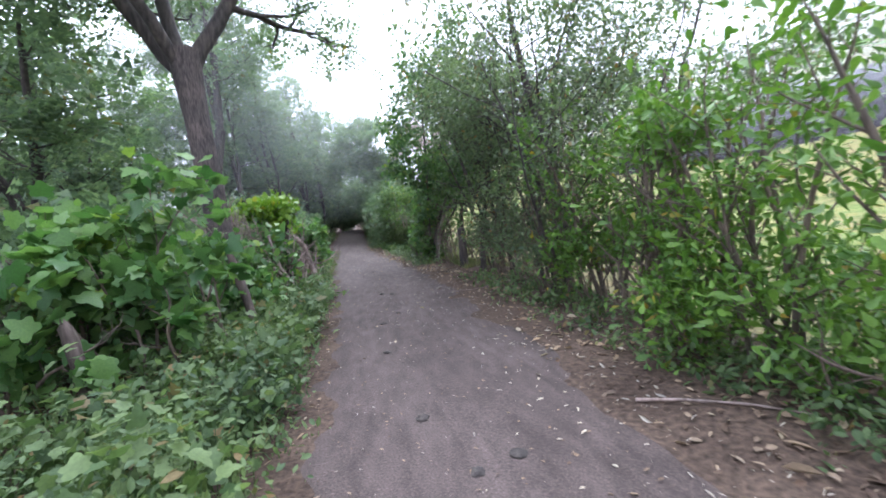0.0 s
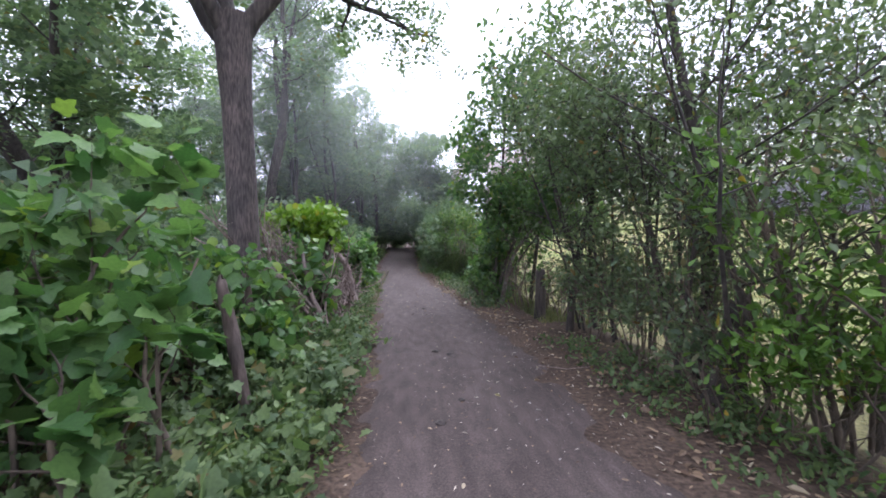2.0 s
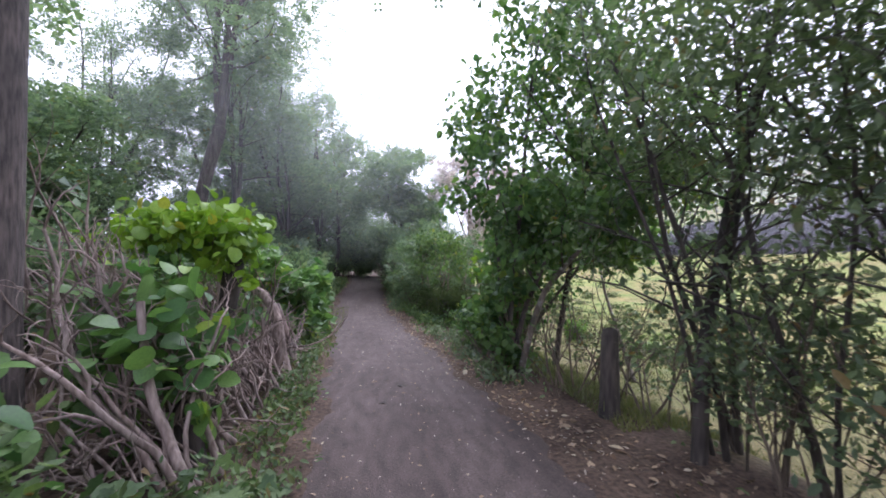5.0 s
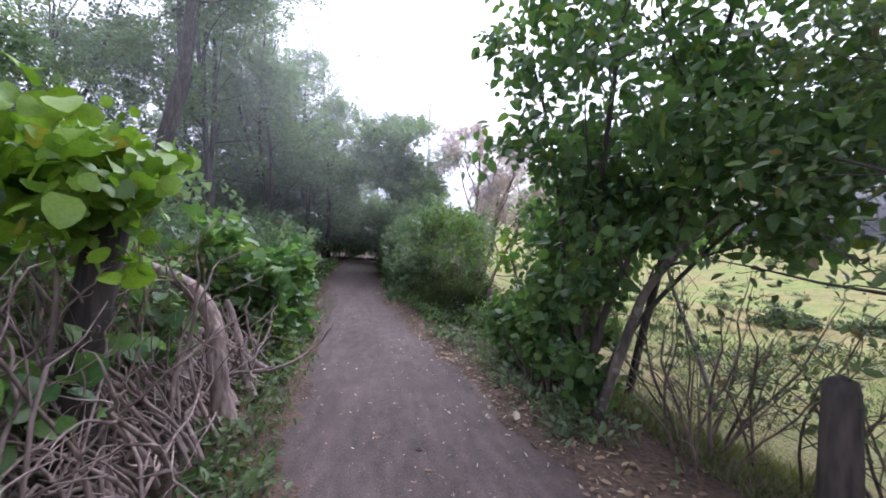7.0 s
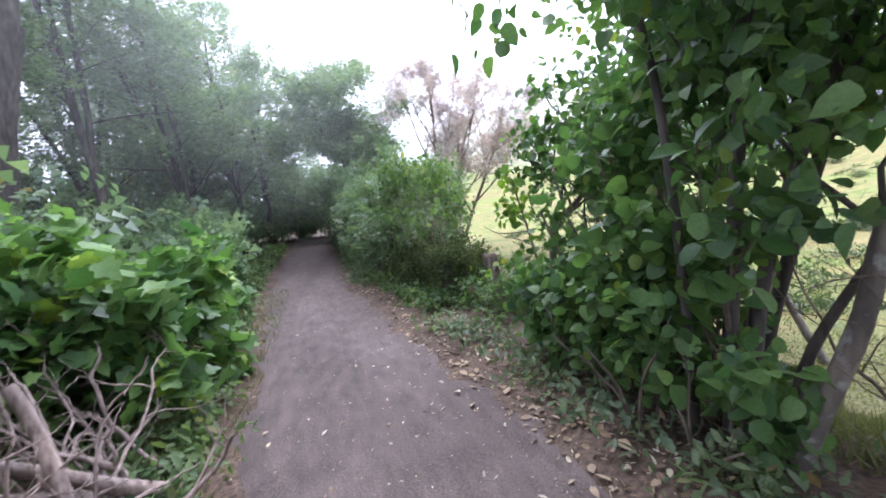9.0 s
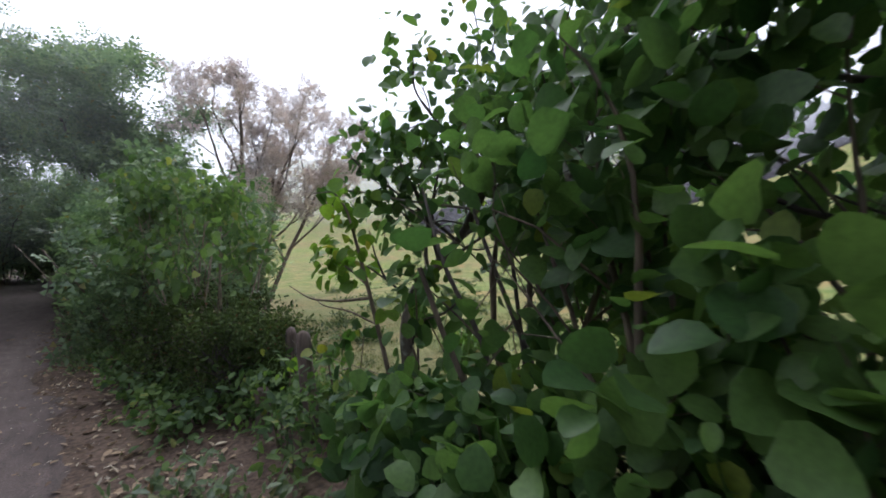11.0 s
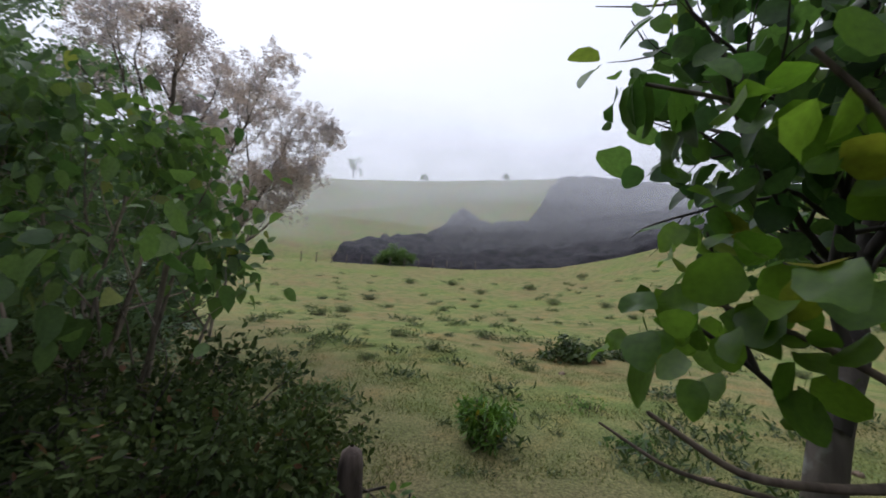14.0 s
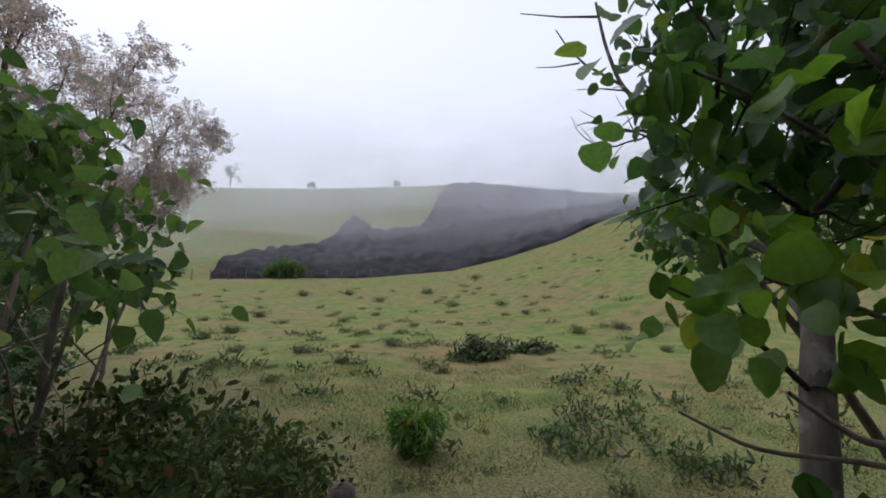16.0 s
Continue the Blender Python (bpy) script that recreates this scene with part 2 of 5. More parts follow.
M_LEAF_PINK = leaf_mat("pinkish_seed_heads", (0.370, 0.325, 0.322), (0.560, 0.500, 0.490), (0.20, 0.21, 0.16), 0.9, 0.5, glow=(1.1, 1.02, 1.02))
M_LEAF_DRY = leaf_mat("fallen_dry_leaves", (0.090, 0.055, 0.040), (0.300, 0.220, 0.160), (0.42, 0.37, 0.30), 0.85, 0.1, 0.8)
M_GRASS = leaf_mat("grass_blades", (0.095, 0.110, 0.040), (0.155, 0.170, 0.068), (0.22, 0.18, 0.09), 0.85)
M_LAVA = rock_mat("black_lava", (0.014, 0.013, 0.015), (0.042, 0.039, 0.044), 0.35)
M_STONE = rock_mat("brown_stone", (0.12, 0.085, 0.06), (0.30, 0.23, 0.17), 9)


# ---- builders ----
def mesh_object(name, verts, faces, mat, parent=None, label="", smooth=False):
    """One mesh object from arrays; all faces have the same number of corners."""
    verts, faces = np.asarray(verts, np.float32), np.asarray(faces, np.int32)
    smooth = smooth or name in ("foliage", "crown", "leaf", "weed_patch")
    me = bpy.data.meshes.new(name)
    count, corners = faces.shape
    me.vertices.add(len(verts))
    me.vertices.foreach_set("co", verts.ravel())
    me.loops.add(count * corners)
    me.loops.foreach_set("vertex_index", faces.ravel())
    me.polygons.add(count)
    me.polygons.foreach_set("loop_start", np.arange(0, count * corners, corners, dtype=np.int32))
    me.polygons.foreach_set("use_smooth", np.full(count, smooth))
    me.update(calc_edges=True)
    me.materials.append(mat)
    ob = new(name, me)
    if parent:
        ob.parent = parent
    if label:
        ob["label"] = label
    if name in ("branchwork", "stem_tuft", "dead_leaves"):
        ob["kind"] = "stuff"
    return ob


def empty_thing(name, place, label, category, group=""):
    ob = new(name)
    ob.empty_display_size = 0.1
    ob.location = place
    return tagged(ob, label, category, group)


def unit(v):
    v = np.asarray(v, float)
    return v / (np.linalg.norm(v, axis=-1, keepdims=True) + 1e-9)


def tube(points, radii, sides=6):
    """A tapered round limb along a line of points, as vertices and quads, closed to a small tip."""
    p, r = np.asarray(points, float), np.asarray(radii, float)
    d = unit(np.gradient(p, axis=0))
    ref = np.where(np.abs(d[:, 2:3]) > 0.9, [[1.0, 0, 0]], [[0, 0, 1.0]])
    ref[:] = ref[len(ref) // 2]
    a = unit(np.cross(d, ref))
    b = np.cross(d, a)
    ang = np.linspace(0, 2 * np.pi, sides, endpoint=False)
    ring = p[:, None] + r[:, None, None] * (np.cos(ang)[:, None] * a[:, None] + np.sin(ang)[:, None] * b[:, None])
    verts = ring.reshape(-1, 3)
    i = np.arange(len(p) - 1)[:, None] * sides
    j = np.arange(sides)[None]
    k = (j + 1) % sides
    faces = np.stack([i + j, i + k, i + sides + k, i + sides + j], -1).reshape(-1, 4)
    return verts, faces


def joined(pieces):
    verts, faces, at = [], [], 0
    for v, f in pieces:
        verts.append(v)
        faces.append(f + at)
        at += len(v)
    return np.concatenate(verts), np.concatenate(faces)


def line(rng, p, d, length, steps, bend=0.12, up=0.0):
    """A wandering line of points from p along d."""
    p, d = np.array(p, float), unit(d)
    out = [p.copy()]
    for _ in range(steps):
        d = unit(d + rng.normal(0, bend, 3) + np.array([0, 0, up]))
        p = p + d * length / steps
        out.append(p.copy())
    return np.array(out)


def branch(rng, limbs, tips, p, d, length, radius, levels, bend=0.12, up=0.03, taper=0.55, thin=0.62):
    """Grows a limb and, by levels of (count, length ratio, angle, first fraction), the limbs that leave it; twig ends go to tips."""
    steps = 6 if levels else 4
    pts = line(rng, p, d, length, steps, bend, up)
    radii = radius * np.linspace(1, taper if levels else 0.25, steps + 1)
    limbs.append((pts, radii))
    if not levels:
        for s in (2, 3, 4):
            tips.append((pts[s], unit(pts[s] - pts[s - 1])))
        return
    count, ratio, angle, first = levels[0]
    turn0 = rng.uniform(0, 6.28)
    for k in range(count):
        f = first + (1 - first) * (k + rng.uniform(0.2, 0.8)) / count
        s = min(int(f * steps), steps - 1)
        q = pts[s] + (pts[s + 1] - pts[s]) * (f * steps - s)
        ahead = unit(pts[s + 1] - pts[s])
        side = unit(np.cross(ahead, [0.31, 0.2, 0.93]))
        other = np.cross(ahead, side)
        turn = turn0 + k * 2.4 + rng.uniform(-0.4, 0.4)
        a = radians(angle) * rng.uniform(0.7, 1.25)
        way = np.cos(a) * ahead + np.sin(a) * (np.cos(turn) * side + np.sin(turn) * other)
        branch(rng, limbs, tips, q, way, length * ratio * rng.uniform(0.75, 1.2), np.interp(f, [0, 1], [radius, radius * taper]) * thin,
               levels[1:], bend * 1.2, up, taper, thin)
    branch(rng, limbs, tips, pts[-1], unit(pts[-1] - pts[-2]), length * ratio * 0.8, radii[-1] * 0.95, levels[1:], bend * 1.2, up, taper, thin)


def limb_of(thing, name, points, r0, r1, mat, sides=8):
    p = np.array(points, float) - np.array(thing.location)
    t = np.linspace(0, 1, len(p))
    u = np.linspace(0, 1, len(p) * 4)
    fine = np.stack([np.interp(u, t, p[:, k]) for k in range(3)], 1)
    for _ in range(2):
        fine[1:-1] = (fine[:-2] + fine[1:-1] * 2 + fine[2:]) / 4
    return mesh_object(name, *tube(fine, np.linspace(r0, r1, len(u)), sides), mat, thing, smooth=True), fine


# Leaf outlines: base at the origin, the blade along +y, its upper face to +z.
def blade(outline, fold=0.18, droop=0.15):
    half = np.array(outline, float)
    rim = [(0, 0)] + [(x, y) for x, y in half] + [(0, 1.0)] + [(-x, y) for x, y in half[::-1]]
    rim = np.array([(x, y, fold * abs(x) - droop * y * y) for x, y in rim])
    mid = np.array([[0, 0.5, -droop * 0.25]])
    n = len(rim)
    return np.concatenate([rim, mid]), np.array([(k, (k + 1) % n, n) for k in range(n)])[:, [1, 0, 2]]


def strip_leaf(width=0.23, fold=0.2, droop=0.15):
    """A pointed oval folded along its rib, four triangles."""
    v = np.array([(0, 0, 0), (width, 0.32, 0), (width * 0.86, 0.7, 0), (0, 1, 0), (-width * 0.86, 0.7, 0), (-width, 0.32, 0)])
    v[:, 2] = fold * np.abs(v[:, 0]) - droop * v[:, 1] ** 2
    return v, np.array([(0, 1, 2), (0, 2, 3), (0, 3, 4), (0, 4, 5)])


OVAL = strip_leaf()
OVATE = blade([(0.26, 0.10), (0.34, 0.36), (0.25, 0.70)], 0.25, 0.3)
ROUND = blade([(0.30, 0.06), (0.45, 0.35), (0.40, 0.68), (0.18, 0.92)], 0.22, 0.25)
LANCE = strip_leaf(0.12, 0.3, 0.2)
LOBED = blade([(0.20, -0.08), (0.40, -0.03), (0.47, 0.13), (0.38, 0.25), (0.54, 0.46), (0.44, 0.57), (0.25, 0.60), (0.17, 0.82)], 0.14, 0.3)
SPOON = blade([(0.07, 0.3), (0.21, 0.72), (0.15, 0.93)], 0.25, 0.1)


def far_frond(pairs=3):
    """A compound leaf for trees further off: one triangle a leaflet."""
    verts, tris = [], []
    for k in range(pairs):
        y, w = 0.08 + 0.92 * k / pairs, 0.33
        for s in (-1, 1):
            at = len(verts)
            verts += [(0, y, -0.2 * y * y), (s * w, y + 0.06, -0.2 * y * y - 0.03), (s * w * 0.45, y + 0.25, -0.2 * y * y)]
            tris += [(at, at + 1, at + 2)]
    return np.array(verts, float), np.array(tris)


FAR_FROND = far_frond()


def leaf_mass(rng, tips, per_tip, spread, size, shape, droop=0.35, flat=0.5, vary=0.3):
    """Leaves gathered about twig ends: vertices and triangles."""
    p = np.array([t[0] for t in tips])
    d = np.array([t[1] for t in tips])
    n = len(p) * per_tip
    p, d = np.repeat(p, per_tip, 0), np.repeat(d, per_tip, 0)
    c = p + np.clip(rng.normal(0, 1, (n, 3)), -1.7, 1.7) * spread
    away = unit(0.7 * d + rng.normal(0, 0.75, (n, 3)) + [0, 0, -droop])
    nz = unit(np.array([0, 0, 1.0]) * flat + rng.normal(0, 0.45, (n, 3)))
    x = unit(np.cross(away, nz))
    z = np.cross(x, away)
    s = size * np.clip(rng.normal(1, vary, n), 0.45, 1.7)
    tv, tf = shape
    verts = c[:, None] + s[:, None, None] * (tv[None, :, :1] * x[:, None] + tv[None, :, 1:2] * away[:, None] + tv[None, :, 2:] * z[:, None])
    faces = tf[None] + (np.arange(n) * len(tv))[:, None, None]
    return verts.reshape(-1, 3), faces.reshape(-1, 3)


def clear_lane(p):
    """Whether a place lies outside the lane that walkers keep open along the path and up to the gap in the fence."""
    lane_left = np.interp(p[1], [8, 14, 20, 24, 34, 37, 38], [-0.75, -0.85, -1.4, -1.6, -1.5, -1.5, 0.0])
    lane_right = np.interp(p[1], [8, 10, 13, 14, 15, 16.5, 17.2, 18, 22, 34, 37, 38], [2.2, 1.9, 1.8, 2.05, 2.5, 2.35, 2.0, 1.5, 0.95, 0.9, 0.8, 0.0])
    if p[2] < 0.95:
        lane_right = min(lane_right, 1.9)
    if p[2] > 2.6:
        lane_right = min(lane_right, np.interp(p[2], [2.6, 4.4, 6.5], [1.15, 1.3, 2.6]))
    return p[0] < lane_left or p[0] > lane_right or (p[2] > 4.2 and (p[0] < 0.2 or p[1] > 17))


def plant(name, place, rng, stems, levels, leaf, mats, label, category, group="", sides=6, crown_name="foliage", stem_name="stem",
          bend=0.12, up=0.03, keep=None, gaps=(1.3, -0.15), thin=0.62):
    """A shrub or tree: stems is a list of (offset, direction, length, radius); leaf is (per tip, spread, size, shape, droop, flat)."""
    thing = empty_thing(name, place, label, category, group)
    tips = []
    foot = np.array(place)

    def wanted(p):
        return clear_lane(p) and (keep is None or keep(p))

    for off, d, length, radius in stems:
        limbs = []
        branch(rng, limbs, tips, off, d, length, radius, levels, bend, up, 0.55, thin)
        limbs = limbs[:1] + [b for b in limbs[1:] if wanted(b[0][-1] + foot)]
        first = tube(*limbs[0], sides + 2)
        rest = [tube(p, r, sides) if r[0] > 0.02 else tube(p[::2], r[::2], 3) for p, r in limbs[1:]]
        ob = mesh_object(stem_name, *first, mats[0], thing, smooth=True)
        if rest:
            mesh_object("branchwork", *joined(rest), mats[0], ob, smooth=True)
    tips = [t for t in tips if wanted(t[0] + foot) and noise.noise(Vector(t[0] + foot) * gaps[0]) > gaps[1]]
    if tips and leaf:
        per, spread, size, shape, droop, flat = leaf
        mesh_object(crown_name, *leaf_mass(rng, tips, per, spread, size, shape, droop, flat), mats[1], thing)
    return thing


def smooth_step(a, b, v):
    t = np.clip((np.asarray(v, float) - a) / (b - a), 0, 1)
    return t * t * (3 - 2 * t)


# ---- the ground ----
CENTRE = (1.25, 16.5)
EYE_LEVEL = 1.48


def hedge_x(y):
    return np.interp(y, [-5, 9, 13, 40], [3.0, 3.0, 2.35, 2.4])


def path_left(y):
    return np.interp(y, [-8, 2, 6, 9, 12, 14.5, 17, 21, 25, 34, 40, 48], [-0.75, -0.65, -0.66, -0.72, -0.98, -1.05, -1.26, -1.62, -1.7, -1.55, -1.7, -3.6])


def path_right(y):
    return np.interp(y, [-8, 3, 6, 9.5, 11, 12.3, 14, 16, 21, 25, 34, 40, 48], [1.85, 1.85, 1.86, 1.95, 1.85, 1.62, 1.45, 1.28, 0.86, 0.8, 0.9, 0.7, -1.2])


def crest_up(phi):
    return np.interp(phi, [20, 56, 67.5, 75, 82, 86, 90, 95, 110], [1.8, 2.0, 2.9, 4.6, 6.7, 8.5, 10.0, 9.9, 9.5])


def ridge_up(phi):
    return np.interp(phi, [10, 38, 57, 67, 80, 91, 110, 170], [11.5, 13.1, 14.4, 14.8, 13.6, 11.9, 11.2, 8.0])


CREST_R, RIDGE_R = 72.0, 190.0


def path_rise(y):
    return 0.62 * smooth_step(17, 40, y)


def ground_height(x, y):
    x, y = np.asarray(x, float), np.asarray(y, float)
    dx, dy = x - CENTRE[0], y - CENTRE[1]
    r, phi = np.hypot(dx, dy), np.degrees(np.arctan2(dx, dy))
    bank = smooth_step(0.1, 2.4, x - hedge_x(y)) * -0.75
    start = np.interp(phi, [60, 95], [26, 17])
    top = EYE_LEVEL + CREST_R * np.tan(np.radians(crest_up(phi)))
    rise = np.clip((r - start) / (CREST_R - start), 0, 1) ** 1.35 * (top + 0.75)
    low = crest_up(phi) - 1.6
    s = np.clip((r - CREST_R - 16) / (RIDGE_R - CREST_R - 16), 0, 1)
    hill = EYE_LEVEL + np.minimum(r, RIDGE_R) * np.tan(np.radians(low + (ridge_up(phi) - low) * s)) - np.maximum(r - RIDGE_R, 0) * 0.12
    over = smooth_step(CREST_R, CREST_R + 16, r)
    field = (-0.75 + rise) * (1 - over) + np.maximum(hill, 0) * over
    side = smooth_step(6, 22, phi) * (1 - smooth_step(160, 176, phi)) * smooth_step(14, 26, r)
    near = path_rise(y) + bank + 0.10 * smooth_step(1.0, 4.0, -x) * (1 + np.sin(0.7 * y + x))
    return near * (1 - side) + field * side


rings = np.concatenate([np.concatenate([[0.001], np.arange(0.25, 30, 0.3)]), np.geomspace(30, 2600, 70)])
turns = np.radians(np.arange(0, 360, 1.25))
gx = CENTRE[0] + rings[:, None] * np.sin(turns)[None]
gy = CENTRE[1] + rings[:, None] * np.cos(turns)[None]
gz = ground_height(gx, gy)
lump = np.array([noise.noise((a * 0.9, b * 0.9, 0)) + 0.5 * noise.noise((a * 0.25, b * 0.25, 3)) for a, b in zip(gx.ravel(), gy.ravel())]).reshape(gx.shape)
gz = gz + lump * 0.06 * smooth_step(0.1, 1.5, np.maximum(gx - 2.4, -1.0 - gx)) * np.minimum(1 + rings[:, None] / 60, 12)
m_, n_ = gx.shape
gi, gj = np.meshgrid(np.arange(m_ - 1), np.arange(n_), indexing="ij")
gk = (gj + 1) % n_
gfaces = np.stack([gi * n_ + gj, gi * n_ + gk, (gi + 1) * n_ + gk, (gi + 1) * n_ + gj], -1).reshape(-1, 4)[:, ::-1]
ground = mesh_object("ground", np.stack([gx, gy, gz], -1).reshape(-1, 3), gfaces, M_GROUND, smooth=True)
tagged(ground, "rolling green pasture with dry earth patches", "ground", kind="structure")

# The path: a slightly crowned strip with wavering edges.
py = np.arange(-9, 48.1, 0.1)
pu = np.linspace(-0.04, 1.04, 48)
rngp = np.random.default_rng(5)
wav = np.interp(py, np.arange(-9, 49, 0.5), rngp.normal(0, 0.07, 116))
wav2 = np.interp(py, np.arange(-9, 49, 0.5), rngp.normal(0, 0.08, 116))
px = path_left(py)[:, None] + wav[:, None] * (1 - pu) + (path_right(py) + wav2 - path_left(py))[:, None] * pu
pyy = np.repeat(py[:, None], len(pu), 1)
pz = 0.034 * (np.clip(np.sin(np.pi * pu), 0, 1) ** 0.8)[None] - 0.014 + path_rise(pyy)
pz += np.array([noise.noise((a * 1.6, b * 0.4, 1)) * 0.008 + noise.noise((a * 4.5, b * 3.5, 7)) * 0.007 for a, b in zip(px.ravel(), pyy.ravel())]).reshape(px.shape)
m_, n_ = px.shape
gi, gj = np.meshgrid(np.arange(m_ - 1), np.arange(n_ - 1), indexing="ij")
pfaces = np.stack([gi * n_ + gj, gi * n_ + gj + 1, (gi + 1) * n_ + gj + 1, (gi + 1) * n_ + gj], -1).reshape(-1, 4)
path_strip = mesh_object("footpath", np.stack([px, pyy, pz], -1).reshape(-1, 3), pfaces, M_DIRT, smooth=True)
tagged(path_strip, "bare grey-brown trodden earth footpath between hedges", "path", kind="structure")

# ---- the lava flow and the mist on the hill ----
LAVA_PHI = [37.5, 39.4, 42, 50, 51.5, 53.2, 54.6, 56.4, 57.8, 63.4, 64.8, 66.0, 67.6, 72, 82, 90, 94]
LAVA_TOP = [1.9, 4.1, 5.0, 6.1, 7.2, 8.9, 10.2, 9.2, 8.1, 8.8, 10.8, 13.4, 14.7, 14.6, 13.0, 10.9, 10.0]
lp = np.linspace(37.5, 94, 420)
lv = np.linspace(0, 1, 90)
ltop = np.interp(lp, LAVA_PHI, LAVA_TOP) + np.array([0.35 * noise.noise((p * 1.1, 0, 4)) + 0.25 * noise.noise((p * 4.5, 2, 4)) for p in lp])
lbot = crest_up(lp) - 1.3
low = crest_up(lp) - 1.6
lel = lbot[:, None] + np.maximum(ltop - lbot, 0.05)[:, None] * lv[None]
lr = CREST_R + 16 + (lel - low[:, None]) / (ridge_up(lp) - low)[:, None] * (RIDGE_R - CREST_R - 16)
lr = np.minimum(lr, RIDGE_R)
lx, ly = CENTRE[0] + lr * np.sin(np.radians(lp))[:, None], CENTRE[1] + lr * np.cos(np.radians(lp))[:, None]
edge = np.minimum(np.minimum(lv[None] * 16, (1 - lv)[None] * 16), np.minimum((lp - 37.5) * 1.2, (94 - lp) * 1.2)[:, None])
edge = np.clip(edge, 0, 1)
rough = np.array([0.9 * noise.noise((a * 0.14, b * 0.14, 0)) + 0.8 * noise.noise((a * 0.33, b * 0.33, 5)) for a, b in zip(lx.ravel(), ly.ravel())]).reshape(lx.shape)
lz = ground_height(lx, ly) - 0.6 + edge * (2.0 + 1.1 * rough)
m_, n_ = lx.shape
gi, gj = np.meshgrid(np.arange(m_ - 1), np.arange(n_ - 1), indexing="ij")
lfaces = np.stack([gi * n_ + gj, gi * n_ + gj + 1, (gi + 1) * n_ + gj + 1, (gi + 1) * n_ + gj], -1).reshape(-1, 4)
lava = mesh_object("lava_flow", np.stack([lx, ly, lz], -1).reshape(-1, 3), lfaces, M_LAVA, smooth=True)
tagged(lava, "dark grey-black hardened lava flow spread over the misty hillside", "lava flow", kind="stuff")

for reach, amount in ((98, 0.17), (112, 0.20), (126, 0.22), (142, 0.24), (158, 0.25), (174, 0.26)):
    a = np.radians(np.linspace(8, 125, 60))
    h = np.linspace(-4, 62, 14)
    wave = reach * (1 + 0.04 * np.sin(a * 7 + reach))
    vx = CENTRE[0] + (wave * np.sin(a))[:, None] + 0 * h
    vy = CENTRE[1] + (wave * np.cos(a))[:, None] + 0 * h
    m_, n_ = vx.shape
    gi, gj = np.meshgrid(np.arange(m_ - 1), np.arange(n_ - 1), indexing="ij")
    f = np.stack([gi * n_ + gj, gi * n_ + gj + 1, (gi + 1) * n_ + gj + 1, (gi + 1) * n_ + gj], -1).reshape(-1, 4)
    veil = mesh_object("mist_veil", np.stack([vx, vy, h[None] + 0 * vx], -1).reshape(-1, 3), f, mist_mat(amount), smooth=True)
    tagged(veil, "thin white mist drifting across the hillside", "mist", "mist banks", "stuff")


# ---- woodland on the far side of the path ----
# See-through white sheets, added to haze and brighten the trees behind them.
def wood_haze(amount):
    m, n, l, b = nodes_of("woodland_haze")
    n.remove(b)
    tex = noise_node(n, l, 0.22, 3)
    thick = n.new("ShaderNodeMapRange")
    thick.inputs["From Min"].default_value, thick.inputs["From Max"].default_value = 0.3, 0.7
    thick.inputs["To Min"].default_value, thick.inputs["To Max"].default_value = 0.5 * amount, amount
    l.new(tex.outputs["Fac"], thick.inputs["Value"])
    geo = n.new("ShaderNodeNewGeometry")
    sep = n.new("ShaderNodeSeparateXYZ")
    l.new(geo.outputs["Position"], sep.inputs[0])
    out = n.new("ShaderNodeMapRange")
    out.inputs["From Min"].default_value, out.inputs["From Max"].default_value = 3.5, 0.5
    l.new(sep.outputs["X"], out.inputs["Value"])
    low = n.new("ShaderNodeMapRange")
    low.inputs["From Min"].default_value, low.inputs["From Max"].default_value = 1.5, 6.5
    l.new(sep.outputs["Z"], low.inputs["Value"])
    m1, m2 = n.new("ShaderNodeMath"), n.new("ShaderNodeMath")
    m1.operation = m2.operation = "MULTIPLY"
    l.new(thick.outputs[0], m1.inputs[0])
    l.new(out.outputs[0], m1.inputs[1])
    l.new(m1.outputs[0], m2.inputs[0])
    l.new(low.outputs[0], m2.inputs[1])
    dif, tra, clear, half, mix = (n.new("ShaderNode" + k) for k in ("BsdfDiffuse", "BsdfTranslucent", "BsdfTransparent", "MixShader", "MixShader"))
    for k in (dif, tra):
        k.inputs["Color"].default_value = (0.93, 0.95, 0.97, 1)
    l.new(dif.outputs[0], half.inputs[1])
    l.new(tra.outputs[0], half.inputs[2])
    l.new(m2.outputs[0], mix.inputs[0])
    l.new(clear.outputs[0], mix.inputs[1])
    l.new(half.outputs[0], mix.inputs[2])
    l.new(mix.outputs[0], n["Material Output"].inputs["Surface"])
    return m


M_WOOD_HAZE = wood_haze(0.105)
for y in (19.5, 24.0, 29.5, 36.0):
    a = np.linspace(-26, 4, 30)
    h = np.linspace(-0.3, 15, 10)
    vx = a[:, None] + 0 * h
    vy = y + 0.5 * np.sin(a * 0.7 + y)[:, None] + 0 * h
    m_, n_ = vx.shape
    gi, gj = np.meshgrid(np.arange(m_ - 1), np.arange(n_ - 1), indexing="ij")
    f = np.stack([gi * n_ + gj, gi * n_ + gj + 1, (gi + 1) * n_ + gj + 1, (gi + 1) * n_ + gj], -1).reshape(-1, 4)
    veil = mesh_object("mist_veil", np.stack([vx, vy, h[None] + 0 * vx], -1).reshape(-1, 3), f, M_WOOD_HAZE, smooth=True)
    tagged(veil, "thin white sheet of mist added to pale the woodland trees behind", "mist", "mist banks", "stuff")

def at_ground(x, y, sink=0.06):
    return (x, y, float(ground_height(x, y)) - sink)


UP = (0, 0, 1)


